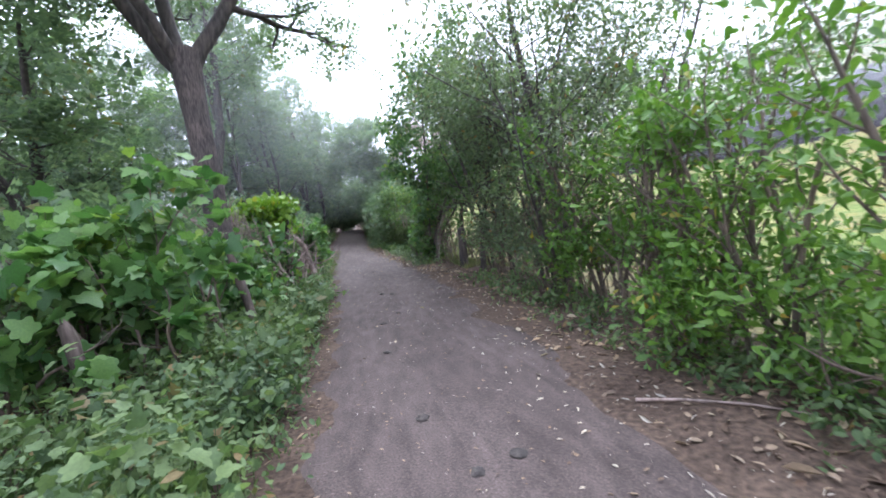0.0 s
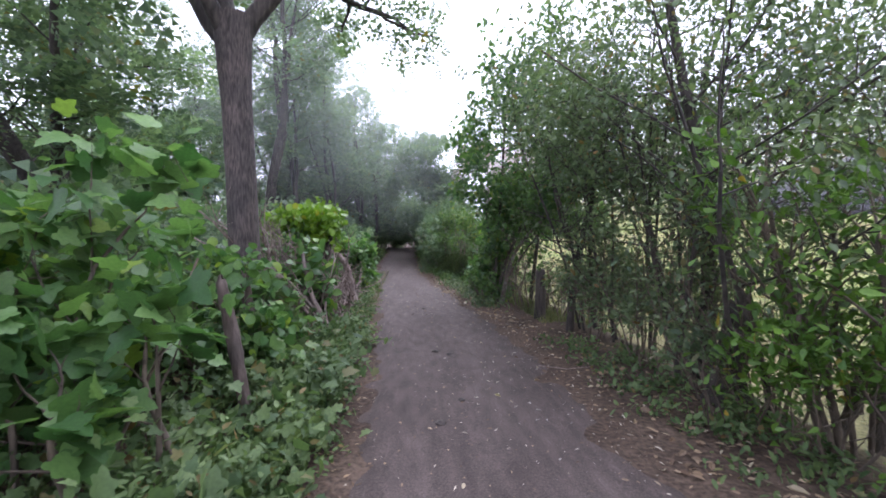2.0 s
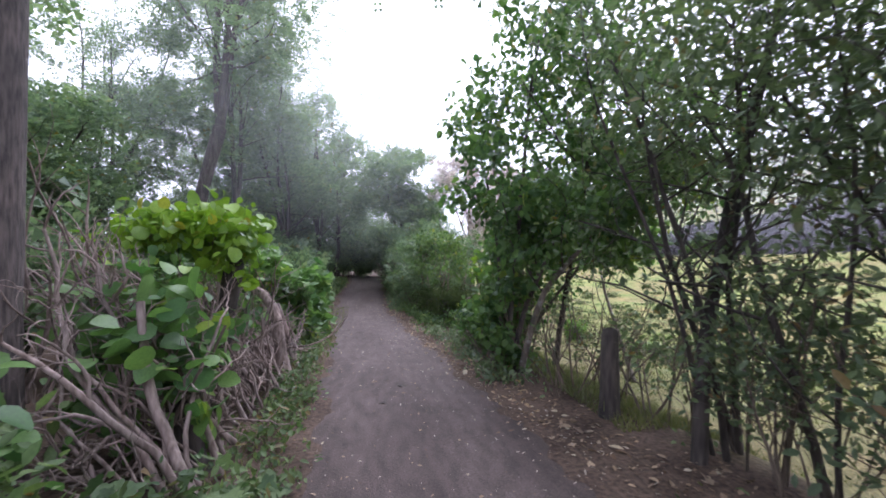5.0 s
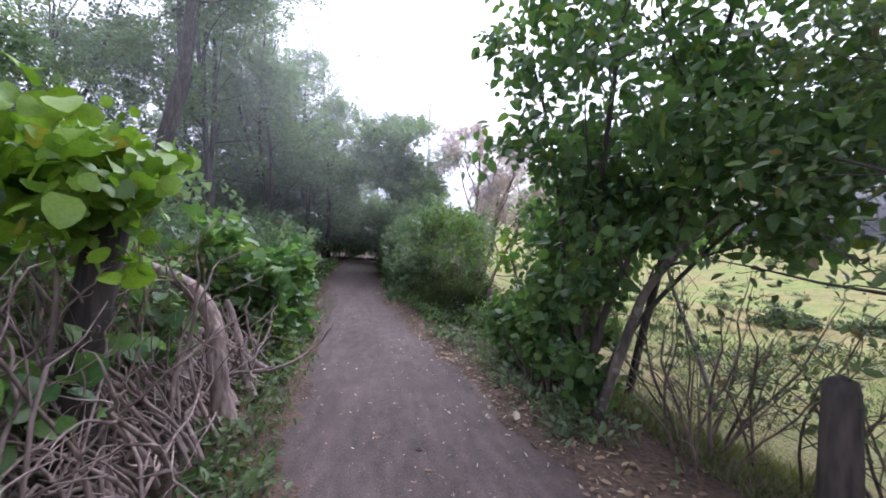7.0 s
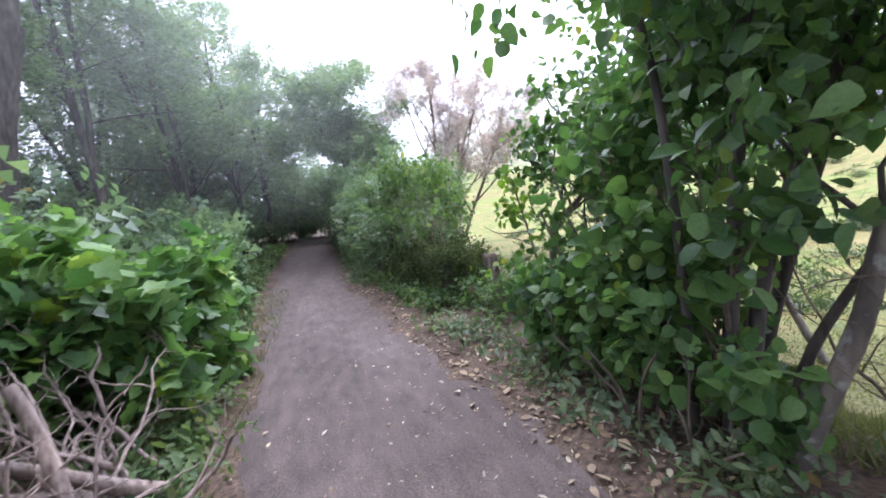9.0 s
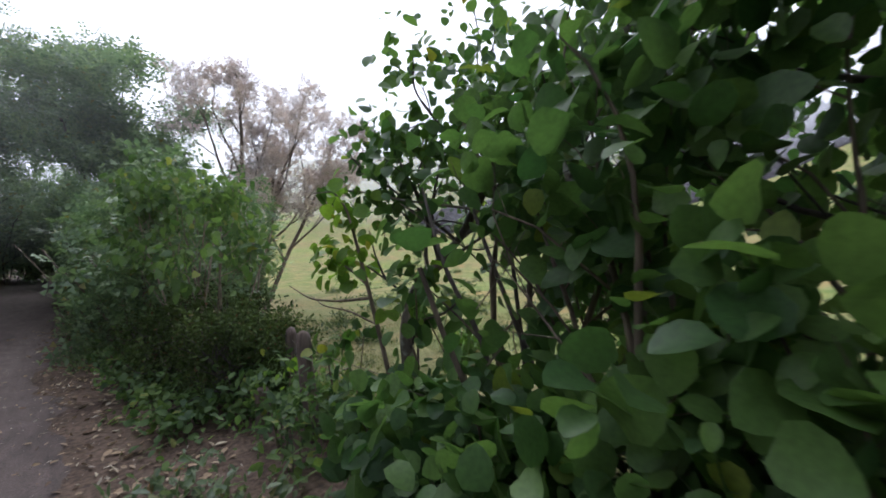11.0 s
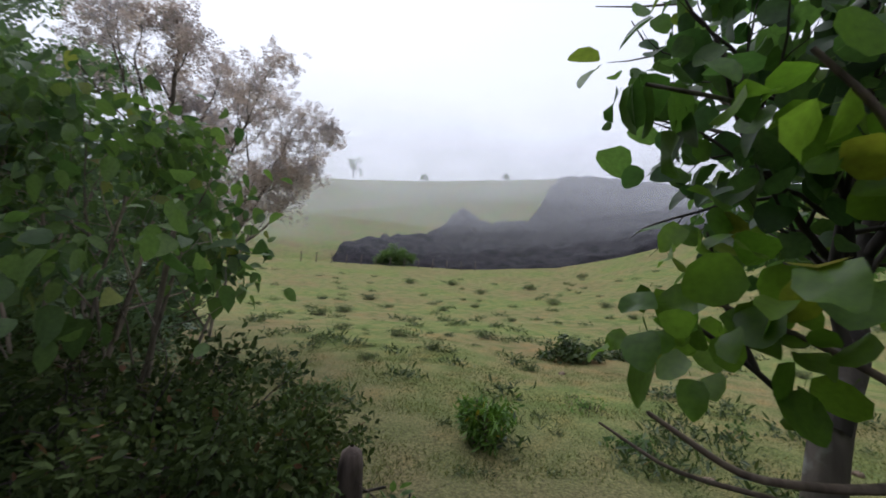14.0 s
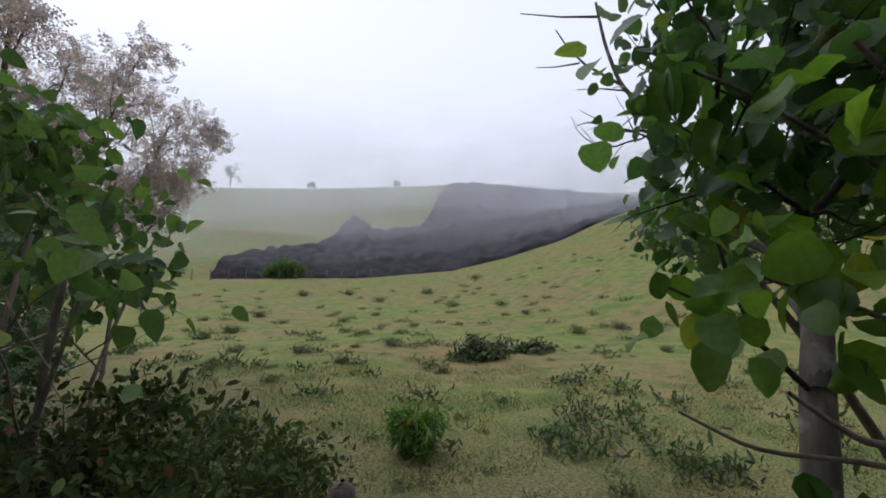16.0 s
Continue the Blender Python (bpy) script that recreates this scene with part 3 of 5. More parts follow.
def woodland_tree(seed, place, height, radius, lean, bole=0.3, label="tall feathery-leaved tree in the misty woodland", per=14, stems=3, open_by=0.13, low=0.25):
    """A slender bole that forks into ascending stems hung with flat feathery sprays."""
    rng = np.random.default_rng(seed)
    thing = empty_thing("woodland_tree", place, label, "tree", "woodland trees")
    top = np.array([lean[0], lean[1], 1.0]) * height * bole
    bole_line = line(rng, (0, 0, -0.1), top + [0, 0, 0.1], np.linalg.norm(top) + 0.1, 6, 0.05, 0.02)
    trunk = mesh_object("trunk", *tube(bole_line, radius * np.array([1.35, 1.1, 1.0, 0.97, 0.95, 1.02, 1.08]), 10), M_BARK_DARK, thing, smooth=True)
    tips, foot = [], np.array(place)
    for k in range(stems):
        a = 6.28 * k / stems + seed
        limbs = []
        way = (lean[0] + open_by * math.cos(a), lean[1] + open_by * math.sin(a), 1)
        branch(rng, limbs, tips, bole_line[-1] - [0, 0, 0.12], way, height * (1 - bole) * 0.80 * rng.uniform(0.85, 1.1), radius * 0.72, [(8, 0.36, 66, low), (4, 0.5, 42, 0.25)], 0.07, 0.04, 0.45, 0.34)
        limbs = limbs[:1] + [b for b in limbs[1:] if clear_lane(b[0][-1] + foot)]
        stem = mesh_object("stem", *tube(*limbs[0], 7), M_BARK_DARK, thing, smooth=True)
        mesh_object("branchwork", *joined([tube(p[::2], r[::2], 3) for p, r in limbs[1:]]), M_BARK_DARK, stem, smooth=True)
    tips = [t for t in tips if clear_lane(t[0] + foot) and noise.noise(Vector(t[0] + foot) * 0.55) > -0.07]
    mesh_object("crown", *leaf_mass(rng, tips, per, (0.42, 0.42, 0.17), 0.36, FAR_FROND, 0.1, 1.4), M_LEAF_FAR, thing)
    return thing


# The great trunk beside the brush pile, forking high up.
rng = np.random.default_rng(21)
big_tree = empty_thing("forked_tree", at_ground(-2.5, 9.1), "big straight grey-brown tree trunk forking high above the brush pile", "tree")
trunk_line = np.array([(0.02, 0, -0.1), (0.0, 0, 0.4), (-0.02, 0, 1.4), (-0.05, 0.02, 2.6), (-0.09, 0.03, 3.8), (-0.12, 0.04, 4.6), (-0.13, 0.04, 5.1)])
trunk = mesh_object("trunk", *tube(trunk_line, [0.33, 0.26, 0.23, 0.22, 0.22, 0.26, 0.29], 16), M_BARK, big_tree, smooth=True)
tips = []
for d, length, r in (((-0.62, -0.1, 0.9), 3.4, 0.17), ((0.42, 0.25, 1.0), 3.6, 0.16), ((-0.1, 0.4, 1.0), 3.6, 0.16), ((-0.3, -0.5, 1.0), 3.2, 0.13)):
    limbs = []
    branch(rng, limbs, tips, trunk_line[-2], d, length, r, [(4, 0.55, 45, 0.4), (4, 0.5, 45, 0.2), (3, 0.5, 45, 0.3)], 0.14, 0.06)
    limb = mesh_object("limb", *tube(*limbs[0], 9), M_BARK_DARK, big_tree, smooth=True)
    mesh_object("branchwork", *joined([tube(p, r2, 5) for p, r2 in limbs[1:]]), M_BARK_DARK, limb, smooth=True)
mesh_object("crown", *leaf_mass(rng, tips, 4, 0.32, 0.30, FAR_FROND, 0.3, 0.6), M_LEAF_ACACIA, big_tree)

woodland_tree(31, at_ground(-6.5, 10.6), 7.5, 0.16, (0.05, -0.05), 0.3, "dark spreading tree with low forked limbs in the woodland", 15, 4, 0.5, 0.2)
woodland_tree(32, at_ground(-6.6, 22.4), 15.5, 0.22, (0.02, 0), 0.42, "tall dark tree forking into several stems behind the leafy bank", 15, 3, 0.15, 0.3)
woodland_tree(36, at_ground(-5.6, 25.6), 13.0, 0.15, (0, 0), 0.3, "slender dark-stemmed feathery tree behind the leafy bank", 16, 3, 0.2, 0.1)
woodland_tree(37, at_ground(1.95, 29.6), 7.6, 0.10, (-0.03, 0), 0.15, "dark feathery small tree beside the path", 30, 4, 0.24, 0.05)
proto = [woodland_tree(33, at_ground(-4.4, 29.0), 11.5, 0.13, (-0.03, 0.02), 0.2, low=0.05),
         woodland_tree(34, at_ground(-9.8, 18.5), 7.0, 0.13, (0.04, 0.0), 0.18, stems=4, open_by=0.3, low=0.05),
         woodland_tree(35, at_ground(-7.6, 29.5), 12.0, 0.15, (0.02, -0.03), 0.2, low=0.05)]
for k, (x, y, grow) in enumerate([(-3.2, 32.5, 1.0), (-13.0, 13.0, 0.8), (-5.6, 35.5, 1.0), (-2.4, 38.5, 0.85), (-9.4, 11.5, 0.62), (-0.9, 45.0, 0.8), (-12.5, 27, 1.0), (-8.8, 6.5, 0.45), (-9.5, 36, 1.0), (0.9, 43.0, 0.45), (-13.5, 21, 0.95), (-4.6, 42, 0.8), (-10.2, 24.0, 0.95), (-9.8, 14.6, 0.7), (-12.0, 1.5, 0.6), (-2.4, 35.6, 0.9), (1.5, 35.5, 0.6), (-7.0, 38.5, 1.0), (-4.9, 33.0, 0.95)]):
    copy_thing(proto[k % 3], pose(*at_ground(x, y), 0, 0, 77 * k + 20) @ Matrix.Scale(grow, 4))


def thicket(seed, place, size, high, mats, label, group, leaf=None, stems=6, category="shrub", name="shrub", levels=None, r=0.022, bend=0.16, keep=None, gaps=(1.3, -0.15)):
    """A many-stemmed shrub fanning from its foot."""
    rng = np.random.default_rng(seed)
    many = []
    for k in range(stems):
        a, o = rng.uniform(0, 6.28), rng.uniform(0.1, 0.55)
        many.append(((size * 0.25 * math.cos(a) * rng.uniform(0.2, 1), size * 0.25 * math.sin(a) * rng.uniform(0.2, 1), 0),
                     (o * math.cos(a) * size / high * 1.3, o * math.sin(a) * size / high * 1.3, 1), high * rng.uniform(0.55, 0.78), r * rng.uniform(0.7, 1.3)))
    return plant(name, place, rng, many, levels or [(5, 0.42, 50, 0.18), (3, 0.5, 50, 0.3)], leaf or (5, 0.10, 0.12, OVAL, 0.3, 0.5), mats, label, category, group,
                 5, "foliage", "stem", bend, 0.03, keep, gaps)


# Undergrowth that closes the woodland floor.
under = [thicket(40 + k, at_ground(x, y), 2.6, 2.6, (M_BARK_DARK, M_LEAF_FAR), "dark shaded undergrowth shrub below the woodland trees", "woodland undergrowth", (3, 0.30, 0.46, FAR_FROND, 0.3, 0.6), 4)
         for k, (x, y) in enumerate([(-5.0, 13.5), (-4.2, 17.5), (-5.5, 24.0)])]
for k, (x, y) in enumerate([(-6.5, 12), (-7, 18), (-3.9, 21.5), (-4.6, 27), (-4.3, 31.5), (-5.2, 34.5), (-2.7, 37.5), (-4.0, 41), (-1.5, 43.5), (1.0, 43), (0.2, 39.6), (2.6, 35.5), (3.2, 41),
                             (-8.5, 8), (-5.4, 6.4), (-4.9, 2.8), (-7.8, 3.4), (-9, 24), (-8, 28.5), (-11, 17), (-7.5, 36), (-5.2, 9.8), (-4.4, -0.8), (-2.0, 46), (2.6, 31.3), (-7, -2)]):
    copy_thing(under[k % 3], pose(*at_ground(x, y), 0, 0, 61 * k + 9))

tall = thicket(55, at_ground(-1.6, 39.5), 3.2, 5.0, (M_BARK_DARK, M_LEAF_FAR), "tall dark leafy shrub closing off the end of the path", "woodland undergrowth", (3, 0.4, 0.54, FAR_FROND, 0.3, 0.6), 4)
for k, (x, y) in enumerate([(0.6, 40.5), (2.6, 38.8), (-4.6, 38.2), (-7.5, 40.5), (-3.2, 46.5), (-6.5, 46), (-9.5, 43), (4.4, 43.5), (-0.8, 44.5), (-12, 38), (-11.5, 22), (-6.3, 33.2), (-8.8, 34.5), (-5.2, 36.8), (-10.8, 31.5), (-2.6, 42.2), (-9.2, 28)]):
    copy_thing(tall, pose(*at_ground(x, y), 0, 0, 73 * k + 31))

# ---- the leafy bank on the woodland side ----
BANK = "leafy shrubs along the bank"
for k, (x, y, hgt, per) in enumerate([(-2.05, 4.6, 2.45, 4), (-1.65, 4.7, 1.5, 3), (-2.6, 5.2, 2.0, 4), (-2.1, 6.9, 1.35, 3), (-3.1, 4.2, 1.6, 3), (-1.75, 9.75, 1.75, 3)]):
    thicket(60 + k, at_ground(x, y), 1.1, hgt, (M_TWIG, M_LEAF_BROAD), "soft shrub with large pale green lobed leaves", BANK, (per, 0.11, 0.155 if k != 3 else 0.11, LOBED if k not in (3, 5) else ROUND, 0.45, 0.9), 4,
            "shrub", "broadleaf_shrub", [(4, 0.36, 50, 0.45), (2, 0.5, 45, 0.4)], 0.02, 0.16, lambda p: p[0] < -1.15 - 0.7 * max(0, p[1] - 4.6) or (p[1] > 6.2 and p[0] < -1.3))
for k, (x, y, hgt) in enumerate([(-1.95, 6.9, 1.25), (-2.35, 7.7, 1.45), (-2.8, 6.9, 1.4), (-1.7, 7.9, 0.8)]):
    thicket(70 + k, at_ground(x, y), 0.9, hgt, (M_TWIG, M_LEAF_BROAD), "soft shrub with rounded mid-green leaves on thin stems", BANK, (4, 0.11, 0.11, ROUND, 0.5, 0.8), 5,
            "shrub", "broadleaf_shrub", [(4, 0.42, 45, 0.35), (2, 0.5, 45, 0.4)], 0.018)
for k, (x, y, hgt) in enumerate([(-2.15, 15.0, 1.5), (-1.9, 15.8, 1.45), (-2.2, 16.9, 1.5), (-2.4, 18.2, 1.4), (-2.7, 19.6, 1.5), (-3.0, 21.2, 1.4), (-3.1, 22.8, 1.5), (-3.4, 24.5, 1.3), (-3.6, 26.5, 1.4), (-4.3, 29, 1.4), (-2.9, 13.6, 1.7), (-2.9, 15.3, 1.7)]):
    thicket(80 + k, at_ground(x, y), 1.5, hgt, (M_TWIG, M_LEAF_BROAD), "low leafy shrub with bright soft lobed leaves beside the path", BANK, (6, 0.12, 0.16, LOBED, 0.4, 0.9), 6,
            "shrub", "broadleaf_shrub", [(4, 0.45, 50, 0.2), (2, 0.5, 45, 0.4)], 0.018)
for k, (x, y, hgt) in enumerate([(-2.9, 6.2, 1.2), (-3.4, 7.6, 1.4), (-2.0, 7.9, 1.15), (-3.6, 5.0, 1.3), (-3.0, 2.2, 1.0), (-3.9, 3.2, 1.2), (-3.9, 9.4, 1.5), (-2.7, 12.4, 1.5), (-4.1, 11.2, 1.7)]):
    thicket(100 + k, at_ground(x, y), 1.5, hgt, (M_TWIG, M_LEAF_WEED), "tangled green shrub with small pointed leaves", BANK, (9, 0.12, 0.10, OVAL, 0.3, 0.7), 6)

for k, (x, y, hgt) in enumerate([(-2.05, 10.3, 1.1), (-2.3, 11.5, 1.9), (-2.35, 12.2, 1.7)]):
    thicket(115 + k, at_ground(x, y), 0.8, hgt, (M_TWIG, M_LEAF_BROAD), "soft green shrub growing up through the dead branches", BANK, (3, 0.11, 0.11, ROUND, 0.5, 0.8), 4,
            "shrub", "broadleaf_shrub", [(4, 0.4, 45, 0.4), (2, 0.5, 45, 0.4)], 0.016)

# Lime-green creeper heaped over a dead stump.
rng = np.random.default_rng(120)
vine = empty_thing("creeper_on_stump", at_ground(-1.85, 11.3), "lime green creeper heaped over a dark dead stump", "creeper")
stump = mesh_object("stump", *tube([(0, 0, -0.1), (0.05, 0.02, 0.5), (0.12, 0.0, 1.1), (0.2, 0.05, 1.75), (0.22, 0.05, 2.05)], [0.15, 0.12, 0.11, 0.11, 0.06], 9), M_BARK_DARK, vine, smooth=True)
heap = [(np.array([-0.15 + np.clip(rng.normal(0, 0.42), -0.9, 0.6), np.clip(rng.normal(-0.1, 0.28), -0.6, 0.35), 2.1 + rng.normal(0, 0.09)]), unit(rng.normal(0, 1, 3) + [0, 0, 0.3])) for _ in range(95)]
heap += [(np.array([0.1 + rng.normal(0, 0.18), rng.normal(0, 0.25), rng.uniform(1.4, 2.1)]), unit(rng.normal(0, 1, 3))) for _ in range(14)]
mesh_object("foliage", *leaf_mass(rng, heap, 13, 0.09, 0.105, ROUND, 0.5, 0.8), M_LEAF_LIME, vine)

# ---- the brush pile of cut dead branches ----
rng = np.random.default_rng(130)
pile = empty_thing("brush_pile", at_ground(-1.7, 11.6, 0), "heap of bleached dead branches piled beside the path", "brush pile")
ox, oy = -1.7, 11.6
for k in range(200):
    y = rng.uniform(8.9, 14.2) - oy
    foot = np.array([rng.uniform(0.05, 0.52), y, rng.uniform(0.0, 0.15)])
    head = foot + np.array([rng.uniform(-1.1, -0.35), rng.normal(0.15, 0.55), rng.uniform(0.5, 1.6) * np.interp(y + oy, [12.2, 13.4], [1.0, 0.38])])
    if rng.random() < 0.25:
        foot, head = foot + [-0.2, 0, 0.1], foot + np.array([rng.uniform(-0.5, 0.2), rng.choice([-1, 1]) * rng.uniform(0.6, 1.5), rng.uniform(0.15, 0.7)])
    limbs, ends = [], []
    span = np.linalg.norm(head - foot)
    thick = rng.choice([0.010, 0.015, 0.021, 0.030], p=[0.3, 0.35, 0.23, 0.12])
    branch(rng, limbs, ends, foot, head - foot, span * 0.75, thick, [(3, 0.4, 38, 0.35)] if k % 2 else [(2, 0.5, 35, 0.4), (2, 0.5, 40, 0.4)], 0.19, 0.0, 0.6)
    mesh_object("stick", *joined([tube(p, r, 5) for p, r in limbs]), M_DEAD, pile, smooth=True)
for k in range(44):
    foot = np.array([rng.uniform(-0.95, -0.15), rng.uniform(-2.6, 0.7), rng.uniform(0.5, 1.0)])
    limbs, ends = [], []
    branch(rng, limbs, ends, foot, (rng.uniform(-0.6, 0.3), rng.uniform(-0.6, 0.6), 1), rng.uniform(0.6, 1.1), rng.choice([0.010, 0.014, 0.02]), [(3, 0.45, 38, 0.35), (2, 0.5, 40, 0.3)], 0.2, -0.02, 0.6)
    mesh_object("stick", *joined([tube(p, r, 5) for p, r in limbs]), M_DEAD, pile, smooth=True)
# One thick bowed limb with lumpy bark leans out of the heap.
bow = np.array([(0.50, 0.72, 0.0), (0.42, 0.78, 0.28), (0.36, 0.80, 0.52), (0.33, 0.86, 0.78), (0.24, 0.94, 1.02), (0.08, 1.02, 1.2), (-0.12, 1.1, 1.3), (-0.34, 1.2, 1.36)])
fine_t = np.linspace(0, 7, 40)
bow = np.stack([np.interp(fine_t, np.arange(8), bow[:, k]) for k in range(3)], 1)
bow[1:-1] = (bow[:-2] + bow[1:-1] * 2 + bow[2:]) / 4
bow_v, bow_f = tube(bow, np.linspace(0.088, 0.058, 40) * rng.uniform(0.95, 1.06, 40), 16)
bow_v = bow_v + np.array([[0.014 * noise.noise((a * 13, b * 13, c * 9)), 0.014 * noise.noise((a * 13, b * 13, c * 9 + 5)), 0] for a, b, c in bow_v])
mesh_object("log", bow_v, bow_f, M_DEAD, pile, smooth=True)
for k in range(16):
    limbs, ends = [], []
    branch(rng, limbs, ends, (rng.uniform(-1.0, -0.4), rng.uniform(-2.6, -0.9), rng.uniform(1.0, 1.5)), (rng.uniform(-1.0, 0.2), rng.uniform(-0.6, 0.3), 0.8), rng.uniform(0.8, 1.3), rng.choice([0.012, 0.018]), [(2, 0.45, 38, 0.35)], 0.12, 0.0, 0.6)
    mesh_object("stick", *joined([tube(p, r, 5) for p, r in limbs]), M_DEAD, pile, smooth=True)
for foot, head, r in (((0.42, 1.15, 0.06), (-0.35, 2.25, 0.62), 0.06), ((0.50, 1.75, 0.05), (-0.25, 2.9, 0.50), 0.05), ((0.28, 0.95, 0.1), (-0.6, 1.75, 0.8), 0.055)):
    pts = line(rng, foot, np.subtract(head, foot), np.linalg.norm(np.subtract(head, foot)), 10, 0.07)
    mesh_object("log", *tube(pts, np.linspace(r, r * 0.75, 11) * rng.uniform(0.93, 1.08, 11), 10), M_DEAD, pile, smooth=True)
mesh_object("dead_leaves", *leaf_mass(rng, [(np.array([rng.uniform(-0.9, 0.0), rng.uniform(-1.6, 2.0), rng.uniform(1.1, 1.5)]), unit(rng.normal(0, 1, 3))) for _ in range(60)], 5, 0.07, 0.06, OVAL, 0.5, 0.8), M_LEAF_DRY, pile)
for foot, head, r in (((0.52, 1.5, 0.02), (-0.1, 1.9, 0.9), 0.045), ((0.55, -2.55, 0.02), (-0.2, -2.2, 1.3), 0.04), ((0.62, 2.3, 0.02), (-0.3, 1.6, 0.9), 0.045)):
    pts = line(rng, foot, np.subtract(head, foot), np.linalg.norm(np.subtract(head, foot)), 8, 0.09)
    mesh_object("log", *tube(pts, np.linspace(r, r * 0.7, 9) * rng.uniform(0.9, 1.12, 9), 10), M_DEAD, pile, smooth=True)

for (x, y, tilt, hgt, r) in ((-1.3, 5.8, (-0.24, 0.05), 1.28, 0.055), (-1.75, 7.3, (-0.15, 0.05), 1.2, 0.06), (-2.25, 4.0, (-0.1, 0.0), 0.85, 0.06)):
    pts = np.array([(0, 0, -0.1), (tilt[0] * 0.3, 0, 0.3 * hgt), (tilt[0] * 0.65, tilt[1], 0.65 * hgt), (tilt[0], tilt[1], hgt), (tilt[0] * 1.02, tilt[1], hgt + 0.06)])
    fine = np.linspace(0, 4, 22)
    pts = np.stack([np.interp(fine, np.arange(5), pts[:, k]) for k in range(3)], 1)
    v, f = tube(pts, np.interp(fine, np.arange(5), [r, r * 0.95, r, r * 0.85, r * 0.35]), 14)
    v += np.array([noise.noise((a * 26 + x, b * 26, c * 5)) for a, b, c in v])[:, None] * 0.014 * np.array([1, 1, 0.5])
    v[-28:, 2] += np.tile(rng.uniform(-0.05, 0.03, 14), 2)
    ob = mesh_object("broken_stake", v, f, M_POST, smooth=True)
    ob.location = at_ground(x, y, 0)
    tagged(ob, "leaning broken grey wooden stake among the shrubs", "stake", "broken stakes")

def tree_stump(seed, x, y, hgt, r, lean, label):
    """A broken-off bole with a flared foot and a ragged top."""
    rng = np.random.default_rng(seed)
    zs = np.array([-0.1, 0.0, 0.12, 0.35, 0.6, 0.85, 1.0])
    pts = np.array([(lean[0] * z * hgt, lean[1] * z * hgt, z * hgt) for z in zs])
    v, f = tube(pts, r * np.array([1.6, 1.45, 1.15, 1.0, 0.96, 0.9, 0.8]), 14)
    v += np.array([noise.noise((a * 9 + seed, b * 9, c * 3)) for a, b, c in v])[:, None] * 0.035 * np.array([1, 1, 0.3])
    v[-14:, 2] += rng.uniform(-0.10, 0.10, 14)
    cap = len(v)
    v = np.concatenate([v, [pts[-1] - [0, 0, 0.05]]])
    last = cap - 14
    f = np.concatenate([f, [(last + k, last + (k + 1) % 14, cap, cap) for k in range(14)]])
    tris = np.concatenate([f[:, :3], f[:-14, [0, 2, 3]]])
    ob = mesh_object("tree_stump", v, tris, M_BARK_DARK, smooth=True)
    ob.location = at_ground(x, y, 0)
    return tagged(ob, label, "stump", "dead stumps")


tree_stump(147, -1.5, 9.75, 0.8, 0.13, (-0.1, 0.05), "dark broken stump under the broad leaves by the brush pile")
tree_stump(148, 3.05, 6.1, 0.95, 0.14, (0.22, 0.05), "dark leaning stump in the bottom of the hedge")

# ---- low weeds along both verges ----
def weeds(seed, spots, leaf_size, high, mat, label, name="weed_patch", shape=OVAL, per=5):
    rng = np.random.default_rng(seed)
    tips = []
    for x, y in spots:
        h = high * rng.uniform(0.5, 1.1) * (1 + 0.6 * noise.noise((x * 1.4, y * 1.4, 0)))
        z = float(ground_height(x, y))
        for _ in range(7):
            tips.append((np.array([x + rng.normal(0, 0.12), y + rng.normal(0, 0.12), z + h * rng.uniform(0.15, 1.0)]), unit(rng.normal(0, 0.6, 3) + [0, 0, 0.5])))
    v, f = leaf_mass(rng, tips, per, 0.05, leaf_size, shape, 0.15, 1.0)
    stems = [tube([(x, y, float(ground_height(x, y)) - 0.02), (x + rng.normal(0, 0.05), y + rng.normal(0, 0.05), float(ground_height(x, y)) + high * 0.7)], [0.004, 0.002], 3) for x, y in spots]
    sv, sf = joined(stems)
    sf = np.concatenate([sf[:, :3], sf[:, [0, 2, 3]]])
    ob = mesh_object(name, np.concatenate([sv, v]), np.concatenate([sf, f + len(sv)]), mat)
    return tagged(ob, label, "weeds", kind="stuff")


rng = np.random.default_rng(150)
spots = []
for _ in range(1250):
    y = rng.uniform(-1.5, 8.6)
    edge = path_left(y) - 0.05
    x = edge - abs(rng.normal(0, 1.0)) * (1.0 if y < 5.5 else 0.6)
    spots.append((x, y))
weeds(151, spots[:900], 0.056, 0.48, M_LEAF_WEED, "dense low green weeds spilling onto the path edge", per=5)
weeds(157, spots[900:], 0.080, 0.60, M_LEAF_WEED, "taller soft weeds with lobed leaves along the path edge", shape=LOBED, per=2)
spots = [(path_left(y) - abs(rng.normal(0, 0.45)) - 0.02, y) for y in rng.uniform(8.6, 34, 560) if not 8.9 < y < 14.0]
weeds(152, spots, 0.095, 0.28, M_LEAF_WEED, "low green weeds at the foot of the leafy bank")
spots = []
for y in rng.uniform(0.3, 8.6, 110):
    spots.append((rng.uniform(2.15, 3.1), y))
weeds(153, spots, 0.065, 0.15, M_LEAF_WEED, "scattered small weeds on the littered verge below the hedge")
spots = [(path_right(y) + abs(rng.normal(0.2, 0.22)), y) for y in rng.uniform(11.8, 34, 230) if not 16.5 < y < 20.5]
weeds(154, spots, 0.075, 0.26, M_LEAF_HEDGE, "low dark weeds at the foot of the hedge")

